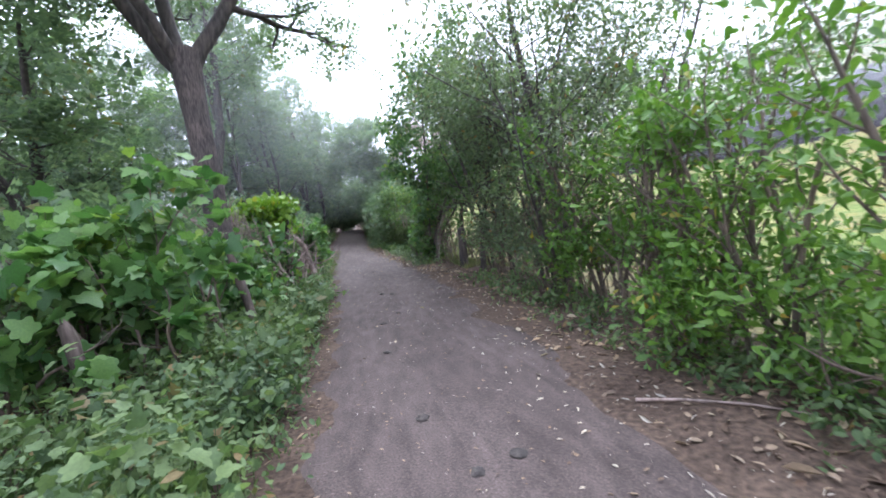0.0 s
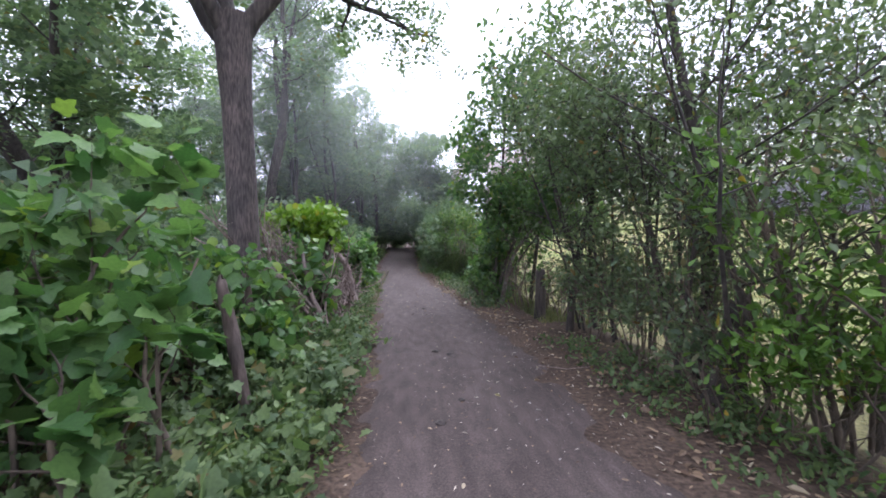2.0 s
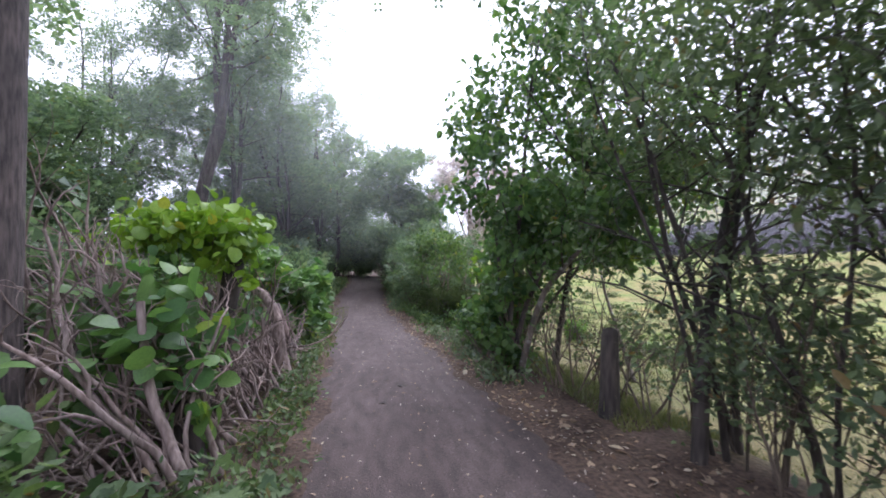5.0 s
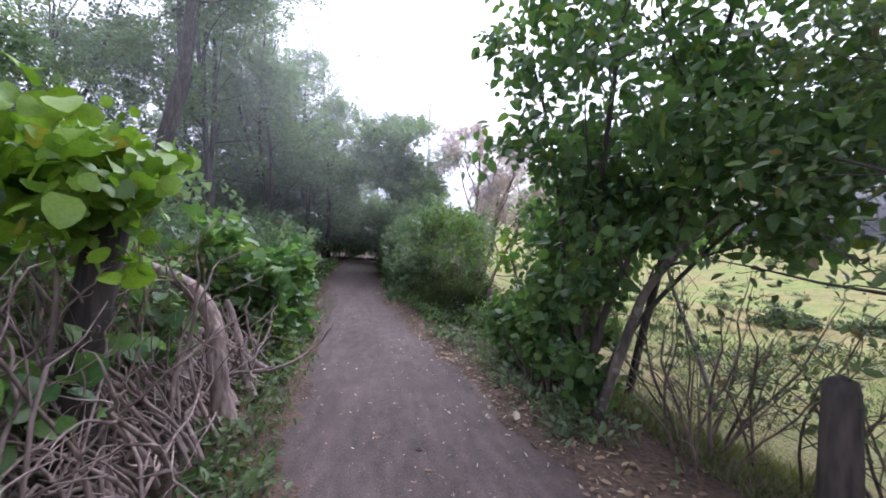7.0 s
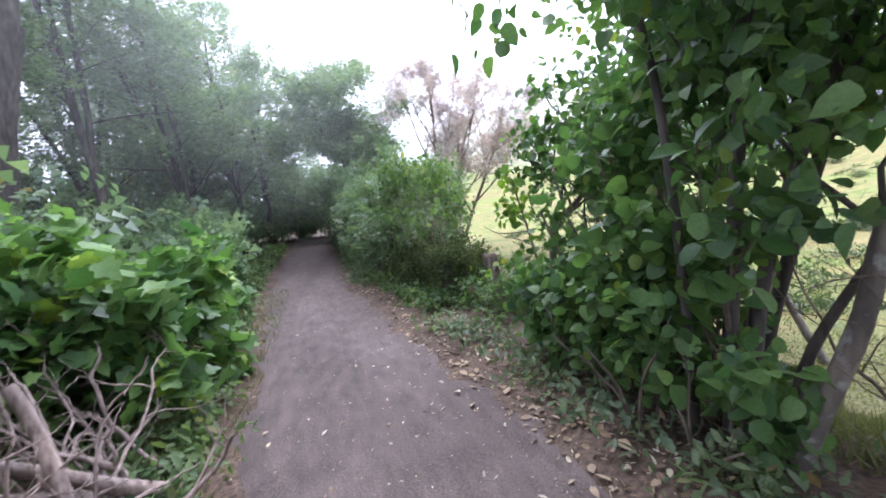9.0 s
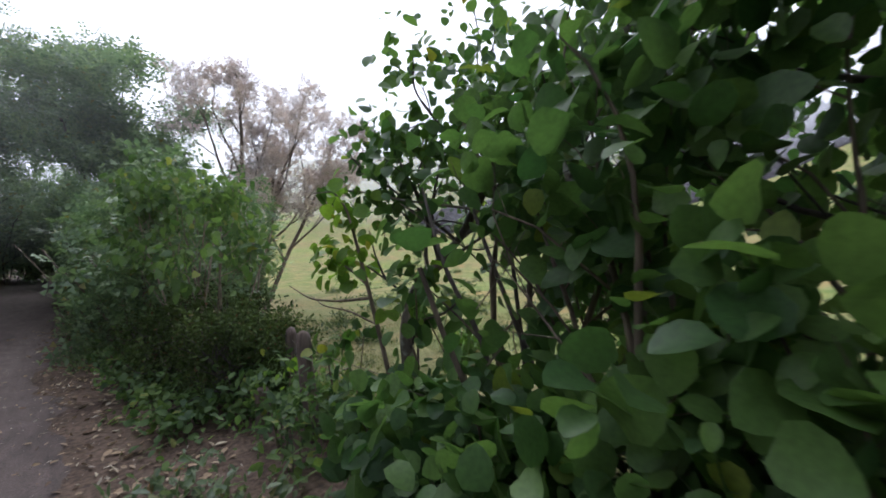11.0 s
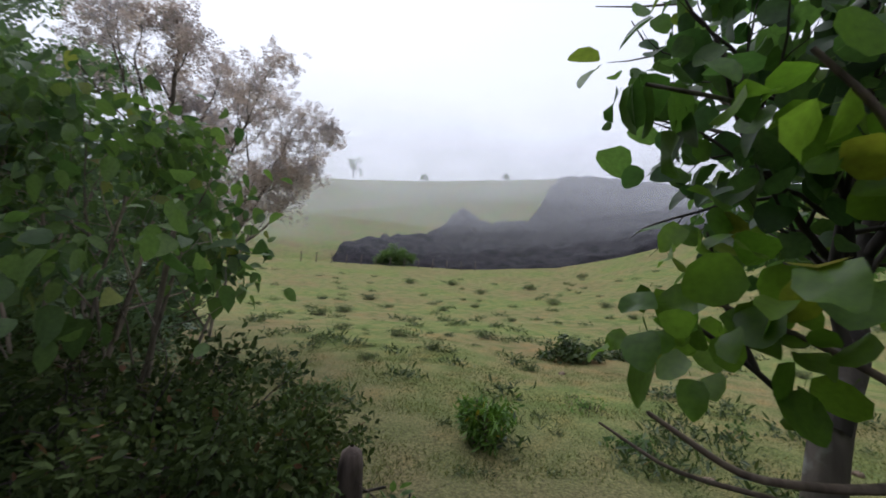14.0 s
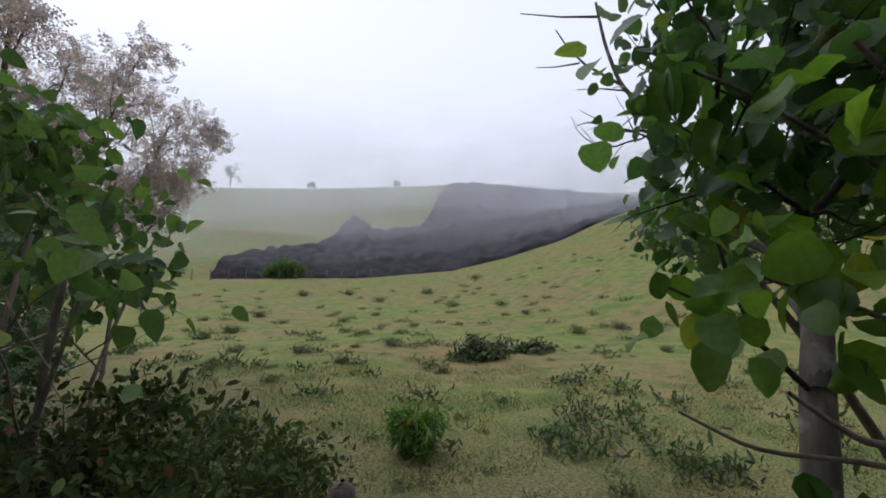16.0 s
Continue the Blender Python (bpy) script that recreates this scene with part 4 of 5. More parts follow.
spots = [(path_left(y) - abs(rng.normal(0, 0.18)) + 0.03, y) for y in rng.uniform(8.6, 14.2, 60)]
weeds(156, spots, 0.07, 0.2, M_LEAF_WEED, "small green weeds pushing up among the dead branches")
spots = [(rng.uniform(2.05, 2.95), y) for y in rng.uniform(16.0, 18.0, 55)]
weeds(155, spots, 0.08, 0.5, M_LEAF_BUSH, "rank leafy weeds round the old fence posts")

spots = [(path_right(y) + 0.32 + abs(rng.normal(0, 0.25)), y) for y in rng.uniform(17.2, 21.5, 55)]
weeds(158, spots, 0.075, 0.3, M_LEAF_BUSH, "soft dark green weeds at the foot of the path-side bush", shape=OVATE, per=4)

# ---- the hedge on the pasture side ----
HEDGE = "hedge shrubs"
for k, (x, y, hgt) in enumerate([(3.05, 1.5, 2.6), (2.95, 2.5, 2.9), (3.1, 3.4, 2.7), (3.1, 4.3, 3.0), (3.3, 5.1, 2.9), (3.3, 0.4, 2.6), (3.5, -0.8, 2.8)]):
    thicket(200 + k, at_ground(x, y), 1.0, hgt, (M_TWIG, M_LEAF_BRIGHT), "thin upright hedge shrub with sparse bright green leaves", HEDGE, (5, 0.10, 0.095, SPOON, 0.1, 0.6), 6,
            "shrub", "hedge_shrub", [(6, 0.30, 45, 0.08), (2, 0.5, 45, 0.4)], 0.028, 0.08)
for k, (x, y, hgt) in enumerate([(2.85, 1.9, 0.8), (2.8, 3.0, 0.9), (2.95, 4.0, 0.9), (2.95, 5.0, 1.0), (3.4, 2.6, 1.1), (3.5, 4.4, 1.2)]):
    thicket(210 + k, at_ground(x, y), 0.8, hgt, (M_TWIG, M_LEAF_BRIGHT), "low bright green shrub at the hedge foot", HEDGE, (4, 0.09, 0.085, SPOON, 0.1, 0.6), 6, "shrub", "hedge_shrub", None, 0.01, 0.12)
for k, (x, y, hgt) in enumerate([(3.4, 5.8, 4.0), (3.4, 6.7, 4.8), (3.9, 7.6, 5.0), (3.4, 8.4, 5.2), (3.3, 9.3, 5.0)]):
    thicket(220 + k, at_ground(x, y), 1.7, hgt, (M_BARK_DARK, M_LEAF_HEDGE), "tall dull green hedge tree with thin stems and gaps between", HEDGE, (4, (0.2, 0.2, 0.09), 0.066, OVAL, 0.3, 0.9), 4,
            "hedge tree", "hedge_tree", [(7, 0.36, 68, 0.15), (4, 0.5, 48, 0.2), (2, 0.5, 45, 0.3)], 0.03, 0.09, lambda p: p[2] > 1.5, (1.1, -0.08))
for k, (x, y, hgt) in enumerate([(2.95, 6.2, 1.5), (3.0, 7.3, 1.5), (2.9, 8.4, 1.4), (3.2, 5.7, 1.9), (3.15, 6.7, 2.1), (3.1, 7.8, 2.0), (3.0, 8.9, 1.9), (2.75, 5.6, 0.8), (3.3, 9.8, 1.7)]):
    thicket(240 + k, at_ground(x, y), 0.9, hgt, (M_TWIG, M_LEAF_HEDGE), "thin brushy shrub filling the hedge bottom", HEDGE, (3, 0.09, 0.07, OVAL, 0.2, 0.5), 8, "shrub", "hedge_shrub", None, 0.011, 0.09, lambda p: p[2] > 0.5, (1.6, -0.1))
for k, (x, y, hgt) in enumerate([(2.95, 10.3, 1.6), (2.5, 11.3, 1.5), (2.7, 11.7, 1.7), (3.1, 11.2, 1.6), (3.2, 12.1, 1.7)]):
    thicket(250 + k, at_ground(x, y), 1.1, hgt, (M_TWIG, M_LEAF_HEDGE), "nearly bare twiggy shrub by the fence post", HEDGE, (1, 0.05, 0.07, OVAL, 0.3, 0.5), 5, "shrub", "twiggy_shrub",
            [(4, 0.5, 50, 0.25), (2, 0.5, 50, 0.3)], 0.014, 0.16, None, (2.2, 0.08))

# Leaning broad-leaved trees where the hedge comes close to the path.
def leaning_tree(seed, x, y, d, length, r, label, levels=None, leaf=None, mats=None, keep=None, thin=0.62):
    rng = np.random.default_rng(seed)
    return plant("leaning_tree", at_ground(x, y), rng, [((0, 0, 0), d, length, r)], levels or [(7, 0.40, 50, 0.15), (4, 0.5, 45, 0.25), (2, 0.5, 45, 0.3)],
                 leaf or (11, 0.18, 0.105, OVATE, 0.7, 0.4), mats or (M_BARK_PALE, M_LEAF_DARK), label, "tree", "leaning hedge trees", 8, "crown", "trunk", 0.07, 0.03, keep, (1.3, -0.3), thin)


for seed, x, y, d, r, tall_by in ((255, 3.4, 6.87, (0.0, 0.0, 1), 0.095, 4.2), (256, 4.1, 8.3, (0.0, -0.03, 1), 0.06, 4.4), (257, 2.75, 9.3, (0.05, 0.1, 1), 0.07, 3.6), (259, 4.5, 5.9, (0.0, 0.05, 1), 0.05, 3.9)):
    leaning_tree(seed, x, y, d, tall_by, r, "dark-trunked hedge tree with fine dull leaves", [(9, 0.44, 62, 0.38), (5, 0.5, 45, 0.25), (3, 0.5, 45, 0.3)], (15, (0.26, 0.26, 0.13), 0.072, OVAL, 0.4, 0.8), (M_BARK_DARK, M_LEAF_HEDGE), lambda p: p[2] > 2.3, 0.3)
def over_field(p):
    return p[2] > 1.8 or p[0] < 2.5 or p[1] > 13.3


rng = np.random.default_rng(260)
hedge_giant = empty_thing("leaning_tree", at_ground(2.25, 12.6), "many-stemmed leaning tree with dark broad leaves overhanging the path", "tree", "leaning hedge trees")
tips = []
for pts, r0, r1, bark, arms, reach in (
        ([(2.28, 12.50, -0.12), (2.31, 12.42, 0.2), (2.40, 12.22, 0.85), (2.58, 12.23, 1.31), (2.95, 12.2, 1.75), (3.5, 12.15, 2.3), (4.2, 12.1, 2.8)], 0.062, 0.024, M_BARK_PALE, 9, 1.3),
        ([(2.20, 12.70, -0.12), (2.30, 12.72, 0.4), (2.44, 12.74, 0.94), (2.72, 12.72, 1.6), (3.1, 12.6, 2.4), (3.5, 12.5, 3.4)], 0.055, 0.022, M_BARK_DARK, 9, 1.3),
        ([(2.15, 12.75, -0.12), (2.20, 12.75, 0.8), (2.28, 12.70, 1.8), (2.35, 12.60, 3.0), (2.40, 12.45, 4.4), (2.55, 12.4, 5.4)], 0.048, 0.018, M_BARK_DARK, 13, 1.35),
        ([(2.10, 12.95, -0.12), (2.12, 12.98, 1.0), (2.05, 13.0, 2.2), (1.85, 13.1, 3.3), (1.7, 13.2, 3.9)], 0.036, 0.014, M_BARK_DARK, 8, 0.95),
        ([(2.32, 12.60, -0.12), (2.42, 12.50, 0.6), (2.78, 12.32, 1.2), (3.2, 12.0, 1.85), (3.75, 11.7, 2.5)], 0.034, 0.014, M_BARK_DARK, 7, 1.1)):
    stem, axis = limb_of(hedge_giant, "trunk", pts, r0, r1, bark, 10)
    n = len(axis)
    for k in range(arms):
        at = int(n * (0.42 + 0.56 * (k + rng.random()) / arms))
        way = unit(rng.normal(0, 1, 3) * [1, 1, 0.35] + 0.5 * unit(axis[min(at + 2, n - 1)] - axis[at - 2]) + [0, 0, 0.25])
        limbs = []
        branch(rng, limbs, tips, axis[min(at, n - 1)], way, reach * rng.uniform(0.6, 1.1), r1 * 0.7, [(5, 0.5, 48, 0.25), (3, 0.5, 45, 0.3)], 0.12, 0.0, 0.55, 0.5)
        foot = np.array(hedge_giant.location)
        limbs = [b for b in limbs if clear_lane(b[0][-1] + foot) and over_field(b[0][-1] + foot)]
        if limbs:
            mesh_object("branchwork", *joined([tube(p[::2], q[::2], 4) for p, q in limbs]), M_BARK_DARK, stem, smooth=True)
tips = [t for t in tips if clear_lane(t[0] + foot) and over_field(t[0] + foot) and t[0][2] > 1.2 and noise.noise(Vector(t[0]) * 1.1) > -0.08]
mesh_object("crown", *leaf_mass(rng, tips, 5, 0.13, 0.11, OVATE, 0.8, 0.4), M_LEAF_DARK, hedge_giant)
leaning_tree(262, 2.45, 13.7, (0.35, 0.25, 1), 3.0, 0.05, "leaning pale-barked tree with dark broad leaves in the hedge", None, (5, 0.17, 0.10, OVATE, 0.7, 0.4), None, over_field)
leaning_tree(266, 3.3, 13.5, (-0.06, -0.15, 1), 5.0, 0.055, "tall dark-barked tree with dark broad leaves in the hedge", [(9, 0.36, 62, 0.45), (5, 0.5, 45, 0.25), (2, 0.5, 45, 0.3)], (11, 0.2, 0.105, OVATE, 0.7, 0.4), (M_BARK_DARK, M_LEAF_DARK), lambda p: p[2] > 2.7 and p[1] < 14.2, 0.5)
for k, (x, y, hgt) in enumerate([(2.3, 12.9, 2.0), (2.35, 13.5, 2.3), (2.55, 14.1, 2.4), (3.2, 14.8, 3.1)]):
    thicket(270 + k, at_ground(x, y), 0.8, hgt, (M_TWIG, M_LEAF_DARK), "hedge shrub with large heart-shaped dark leaves", HEDGE, (2 if y < 14.5 and y > 14 else 4, 0.10, 0.105, ROUND, 0.7, 0.5), 4 if y > 14 else 6, "shrub", "hedge_shrub",
            [(4, 0.38, 45, 0.2), (2, 0.5, 45, 0.4)], 0.02, 0.1, lambda p: p[1] < 15.7 and (p[1] > 14.2 or over_field(p)))

for k, (x, y, hgt) in enumerate([(2.15, 13.6, 1.1), (2.2, 14.4, 1.0), (2.3, 15.1, 0.95), (1.95, 12.7, 0.8), (2.0, 14.0, 1.2), (1.95, 13.2, 1.1)]):
    thicket(276 + k, at_ground(x, y), 0.7, hgt, (M_TWIG, M_LEAF_DARK), "low hedge-foot shrub with round leaves", HEDGE, (4, 0.08, 0.095, ROUND, 0.6, 0.6), 6, "shrub", "hedge_shrub",
            [(4, 0.4, 45, 0.25), (2, 0.5, 45, 0.4)], 0.012, 0.12, lambda p: p[2] < 1.1)

# The bush beyond the gap, and others further along.
def bush_shell(p):
    inside = ((p[0] - 2.1) / 1.0) ** 2 + ((p[1] - 19.7) / 1.55) ** 2 + ((p[2] - 1.35) / 1.7) ** 2
    return 0.42 < inside < 1 and p[2] > 1.35 and p[2] < 0.9 * (p[1] - 16.4)


thicket(280, at_ground(2.15, 19.5), 1.7, 3.0, (M_TWIG_PALE, M_LEAF_BUSH), "wide umbrella-shaped bush with drooping leaves over bare pale stems", "path-side bushes", (8, 0.13, 0.10, OVATE, 1.3, 0.4), 12, "bush", "bush",
        [(7, 0.36, 42, 0.25), (3, 0.5, 45, 0.25)], 0.018, 0.10, bush_shell, (1.8, -0.12))
thicket(281, at_ground(2.35, 17.95), 1.0, 1.2, (M_BARK_DARK, M_LEAF_THORN), "dark thorny small-leaved shrub below the bush", "path-side bushes", (24, 0.06, 0.036, OVAL, 0.1, 0.4), 16, "shrub", "thorny_shrub", None, 0.012, 0.26, lambda p: p[0] < 1.5 + 0.95 * (p[1] - 16.5), (2.2, -0.1))
thicket(287, at_ground(2.7, 17.75), 1.2, 0.95, (M_BARK_DARK, M_LEAF_THORN), "spiky dark thorn shrub with crooked half-bare twigs", "path-side bushes", (5, 0.05, 0.042, OVAL, 0.1, 0.4), 11, "shrub", "thorny_shrub",
        [(4, 0.5, 55, 0.3), (2, 0.5, 50, 0.3)], 0.010, 0.28, lambda p: p[0] < 1.75 + 0.95 * (p[1] - 16.5), (2.2, -0.2))
for k, (x, y, hgt) in enumerate([(2.05, 18.75, 1.15), (2.3, 19.2, 1.3), (2.0, 19.9, 1.1)]):
    thicket(283 + k, at_ground(x, y), 0.9, hgt, (M_BARK_DARK, M_LEAF_THORN), "dark small-leaved undergrowth at the foot of the bush", "path-side bushes", (13, 0.08, 0.055, OVAL, 0.1, 0.4), 9, "shrub", "thorny_shrub", None, 0.011, 0.22, None, (2.0, -0.1))
for k, (x, y, hgt) in enumerate([(1.75, 22.0, 3.0), (1.75, 24.0, 3.1), (1.75, 26.0, 3.0), (2.9, 22.8, 2.8), (1.8, 28.3, 3.0), (1.85, 30.5, 3.0), (1.9, 33.0, 3.2)]):
    thicket(290 + k, at_ground(x, y), 2.0, hgt, (M_TWIG, M_LEAF_ACACIA), "light green feathery bush at the path edge", "path-side bushes", (9, 0.2, 0.23, FAR_FROND, 0.3, 0.6), 7, "bush", "bush")

# Feathery tree with pinkish seed heads standing in the pasture.
rng = np.random.default_rng(300)
plant("feathery_tree", at_ground(5.0, 27.2), rng, [((0, 0, 0), (0.0, 0, 1), 4.9, 0.11), ((0.15, 0, 0), (0.22, 0.1, 1), 4.7, 0.09), ((0.2, -0.1, 0), (0.55, -0.1, 1), 4.7, 0.08)], [(5, 0.46, 42, 0.35), (3, 0.5, 42, 0.35), (3, 0.5, 42, 0.4)],
      (22, 0.18, 0.16, FAR_FROND, -0.3, 0.8), (M_TWIG, M_LEAF_PINK), "slender tree with pinkish-grey feathery seed heads in the pasture", "tree", "", 6, "crown", "trunk", 0.09, 0.06, None, (1.6, -0.05))

# ---- fence posts by the gap ----
def fence_post(x, y, top, r, lean, seed, label, group, sink=0.1, wood=None):
    rng = np.random.default_rng(seed)
    base = float(ground_height(x, y))
    hgt = top - base
    zs = np.array([-sink, 0.0, 0.25, 0.5, 0.75, 0.93, 1.0, 1.03])
    pts = np.array([(lean[0] * z * hgt, lean[1] * z * hgt, z * hgt if z > 0 else z) for z in zs])
    v, f = tube(pts, r * np.array([1.1, 1.08, 1.0, 0.98, 0.95, 0.92, 0.75, 0.15]) * rng.uniform(0.95, 1.05, 8), 12)
    v += np.array([noise.noise(tuple(p * [14, 14, 3] + seed)) for p in v])[:, None] * 0.012 * np.array([1, 1, 0.6])
    ob = mesh_object("fence_post", v, f, wood or M_POST, smooth=True)
    ob.location = (x, y, base)
    return tagged(ob, label, "fence post", group)


NEAR_POSTS = "rough fence posts by the path"
fence_post(2.6, 10.45, 0.97, 0.105, (0.04, 0.05), 310, "thick rough dark wooden fence post", NEAR_POSTS, 0.1, M_BARK_DARK)
fence_post(2.44, 16.6, 0.86, 0.065, (-0.05, 0.05), 311, "weathered grey wooden fence post with a slanted top", NEAR_POSTS)
fence_post(2.62, 17.5, 0.76, 0.06, (0.0, 0.0), 312, "splintered grey-brown fence post stump", NEAR_POSTS)
fence_post(2.2, 17.1, 0.35, 0.07, (-0.03, 0.0), 313, "short dark stump of a fence post", NEAR_POSTS)
for k in range(13):
    phi = radians(34 + 1.9 * k)
    x, y = CENTRE[0] + 69 * math.sin(phi), CENTRE[1] + 69 * math.cos(phi)
    fence_post(x, y, float(ground_height(x, y)) + 1.5, 0.07, (0.02, 0), 320 + k, "thin pale fence post on the pasture rise", "far fence posts")

# ---- shrubs in the pasture ----
low_bush = []
for k in range(3):
    rng = np.random.default_rng(340 + k)
    tips = [(np.array([rng.normal(0, 0.34), rng.normal(0, 0.34), abs(rng.normal(0.24, 0.18))]), unit(rng.normal(0, 0.7, 3) + [0, 0, 0.8])) for _ in range(90)]
    ob = empty_thing("pasture_shrub", (0, 0, 0), "small dark green shrub low in the pasture", "shrub", "pasture shrubs")
    stems = joined([tube([(0, 0, -0.03), t[0] * 0.6, t[0]], [0.008, 0.005, 0.003], 3) for t in tips[:40]])
    mesh_object("stem_tuft", *stems, M_TWIG, ob)
    mesh_object("foliage", *leaf_mass(rng, tips, 7, 0.08, 0.12, LANCE, -0.2, 0.5), M_LEAF_TUFT, ob)
    low_bush.append(ob)
SHRUBS = [(16.0, 35.9, 1.31), (18.8, 37.1, 1.23), (25.1, 41.7, 1.2), (12.6, 26.6, 1.0), (25.4, 34.5, 1.2), (15.9, 25.0, 1.14), (11.9, 24.5, 0.76), (11.6, 28.5, 0.86), (43.2, 36.8, 2.0), (38.0, 49.2, 1.9),
          (37.6, 39.3, 1.6), (34.9, 30.4, 1.6), (11.9, 21.2, 0.76), (9.1, 24.4, 0.6), (14.6, 25.9, 0.6), (23.3, 19.0, 1.24), (53.2, 34.8, 1.75), (9.3, 26.8, 0.64), (41.7, 45.9, 1.8), (34.0, 25.9, 1.35), (29.8, 23.0, 1.0),
          (21.6, 43.2, 1.0), (29.4, 34.5, 1.0), (25.2, 29.0, 0.9), (23.3, 37.7, 0.9), (23.9, 17.1, 1.1), (18.7, 15.4, 0.8), (25, 12, 1.1), (35, 9, 1.4), (47, 15, 1.6), (11, 9, 0.8), (8, 6, 0.6), (14, 3, 1.0)]
for k, (x, y, wide) in enumerate(SHRUBS):
    if k < 3:
        low_bush[k].location = at_ground(x, y, 0.02)
        low_bush[k].scale = (wide / 1.5,) * 3
    else:
        copy_thing(low_bush[k % 3], Matrix.Translation(at_ground(x, y, 0.02)) @ Matrix.Rotation(0.9 * k, 4, "Z") @ Matrix.Scale(wide / 1.5, 4))


def low_patch(seed, x, y, rx, ry, high, count, size, shape, mat, label, turn=0.0):
    """Weeds or a creeping shrub spread over the ground in uneven lobes."""
    rng = np.random.default_rng(seed)
    thing = empty_thing("pasture_shrub", at_ground(x, y, 0), label, "shrub", "pasture shrubs")
    thing.rotation_euler = (0, 0, turn)
    tips, stems = [], []
    while len(tips) < count:
        u, w = rng.normal(0, 0.45, 2)
        lobe = 0.55 + 0.9 * noise.noise((u * 1.7 + seed, w * 1.7, 0.3))
        if u * u + w * w > 1 or lobe < 0.15:
            continue
        tip = np.array([u * rx, w * ry, high * lobe * (1 - 0.7 * (u * u + w * w)) * rng.uniform(0.35, 1.0)])
        tips.append((tip, unit(rng.normal(0, 0.7, 3) + [u, w, 0.6])))
        if len(stems) < 18:
            stems.append(tube([tip * [0.8, 0.8, 0] - [0, 0, 0.03], tip * [0.9, 0.9, 0.6], tip], [0.008, 0.006, 0.003], 3))
    mesh_object("stem_tuft", *joined(stems), M_TWIG, thing)
    mesh_object("foliage", *leaf_mass(rng, tips, 5, 0.07, size, shape, 0.1, 0.7), mat, thing)
    return thing


tuft = []
for k in range(3):
    rng = np.random.default_rng(350 + k)
    tips = [(np.array([rng.normal(0, 0.3), rng.normal(0, 0.2), abs(rng.normal(0.06, 0.07))]), unit(rng.normal(0, 0.7, 3) + [0, 0, 0.9])) for _ in range(32)]
    ob = empty_thing("tussock", (0, 0, 0), "small dark tussock of coarse weeds in the pasture", "tussock", "pasture tussocks")
    mesh_object("foliage", *leaf_mass(rng, tips, 3, 0.05, 0.13, LANCE, -0.3, 0.5), M_LEAF_TUFT, ob)
    tuft.append(ob)
rng = np.random.default_rng(356)
for k in range(95):
    far = 4.5 + 18 * rng.random()
    turn = radians(rng.uniform(35, 105))
    x, y = CENTRE[0] + far * math.sin(turn), CENTRE[1] + far * math.cos(turn)
    if x > 3.6:
        copy_thing(tuft[k % 3], pose(*at_ground(x, y, 0.01), 0, 0, 31 * k) @ Matrix.Scale(rng.uniform(0.22, 0.45), 4))
rng = np.random.default_rng(355)
for k in range(170):
    far = 6 + 50 * rng.random() ** 1.3
    turn = radians(rng.uniform(28, 112))
    x, y = CENTRE[0] + far * math.sin(turn), CENTRE[1] + far * math.cos(turn)
    if k < 3:
        tuft[k].location = at_ground(x, y, 0.02)
    else:
        copy_thing(tuft[k % 3], pose(*at_ground(x, y, 0.02), 0, 0, 47 * k))
low_patch(345, 14.7, 21.1, 1.15, 0.7, 0.75, 330, 0.14, OVAL, M_LEAF_TUFT, "sprawling dark green shrub spread low in the pasture", -0.6)
low_patch(347, 16.9, 19.9, 1.3, 0.5, 0.35, 200, 0.13, OVAL, M_LEAF_TUFT, "low trailing arm of dark creeping shrub in the pasture", -0.6)
low_patch(348, 9.5, 18.9, 0.75, 0.5, 0.26, 26, 0.08, LANCE, M_LEAF_BRIGHT, "thin patch of upright green weeds in the pasture", 0.3)
low_patch(349, 8.2, 17.7, 0.42, 0.32, 0.16, 50, 0.07, OVATE, M_LEAF_BUSH, "low leafy clump of pale green weeds in the pasture")
low_patch(361, 10.3, 16.5, 0.5, 0.3, 0.16, 22, 0.07, OVAL, M_LEAF_BUSH, "dark low weeds spreading over the pasture grass", 0.4)
low_patch(362, 6.1, 22.6, 0.8, 0.6, 0.3, 120, 0.09, LANCE, M_LEAF_WEED, "coarse pale weeds by the fence in the pasture")
low_patch(363, 12.2, 17.9, 0.9, 0.45, 0.22, 60, 0.09, OVAL, M_LEAF_TUFT, "dark low weeds spreading over the pasture grass", -0.3)
thicket(346, at_ground(6.65, 19.3), 0.5, 0.75, (M_TWIG, M_LEAF_BRIGHT), "upright green sapling in the pasture", "pasture shrubs", (3, 0.05, 0.12, LANCE, 0.6, 0.5), 7, "shrub", "pasture_shrub")


# ---- the broad-leaved tree and saplings in the fence gap ----
def single_leaf_meshes(mat):
    made = []
    for k, (shape, curl) in enumerate(((ROUND, 0.0), (ROUND, 0.12), (blade([(0.27, 0.08), (0.38, 0.38), (0.32, 0.72), (0.12, 0.93)], 0.3, 0.35), 0.05), (blade([(0.36, 0.05), (0.49, 0.36), (0.40, 0.72), (0.16, 0.93)], 0.12, 0.1), 0.0))):
        v, f = shape
        v = v + np.array([0, 0.22, 0])
        v[:, 2] += curl * np.sin(v[:, 0] * 9)
        stalk = np.array([(-0.012, 0, 0), (0.012, 0, 0), (0.0, 0.0, 0.02), (0.0, 0.24, -0.01)])
        sf = np.array([(0, 1, 3), (1, 2, 3), (2, 0, 3)])
        ob = mesh_object("leaf", np.concatenate([v, stalk]), np.concatenate([f, sf + len(v)]), mat)
        made.append(ob.data)
        bpy.data.objects.remove(ob)
    return made


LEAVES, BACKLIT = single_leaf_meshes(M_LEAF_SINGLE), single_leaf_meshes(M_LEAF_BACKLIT)


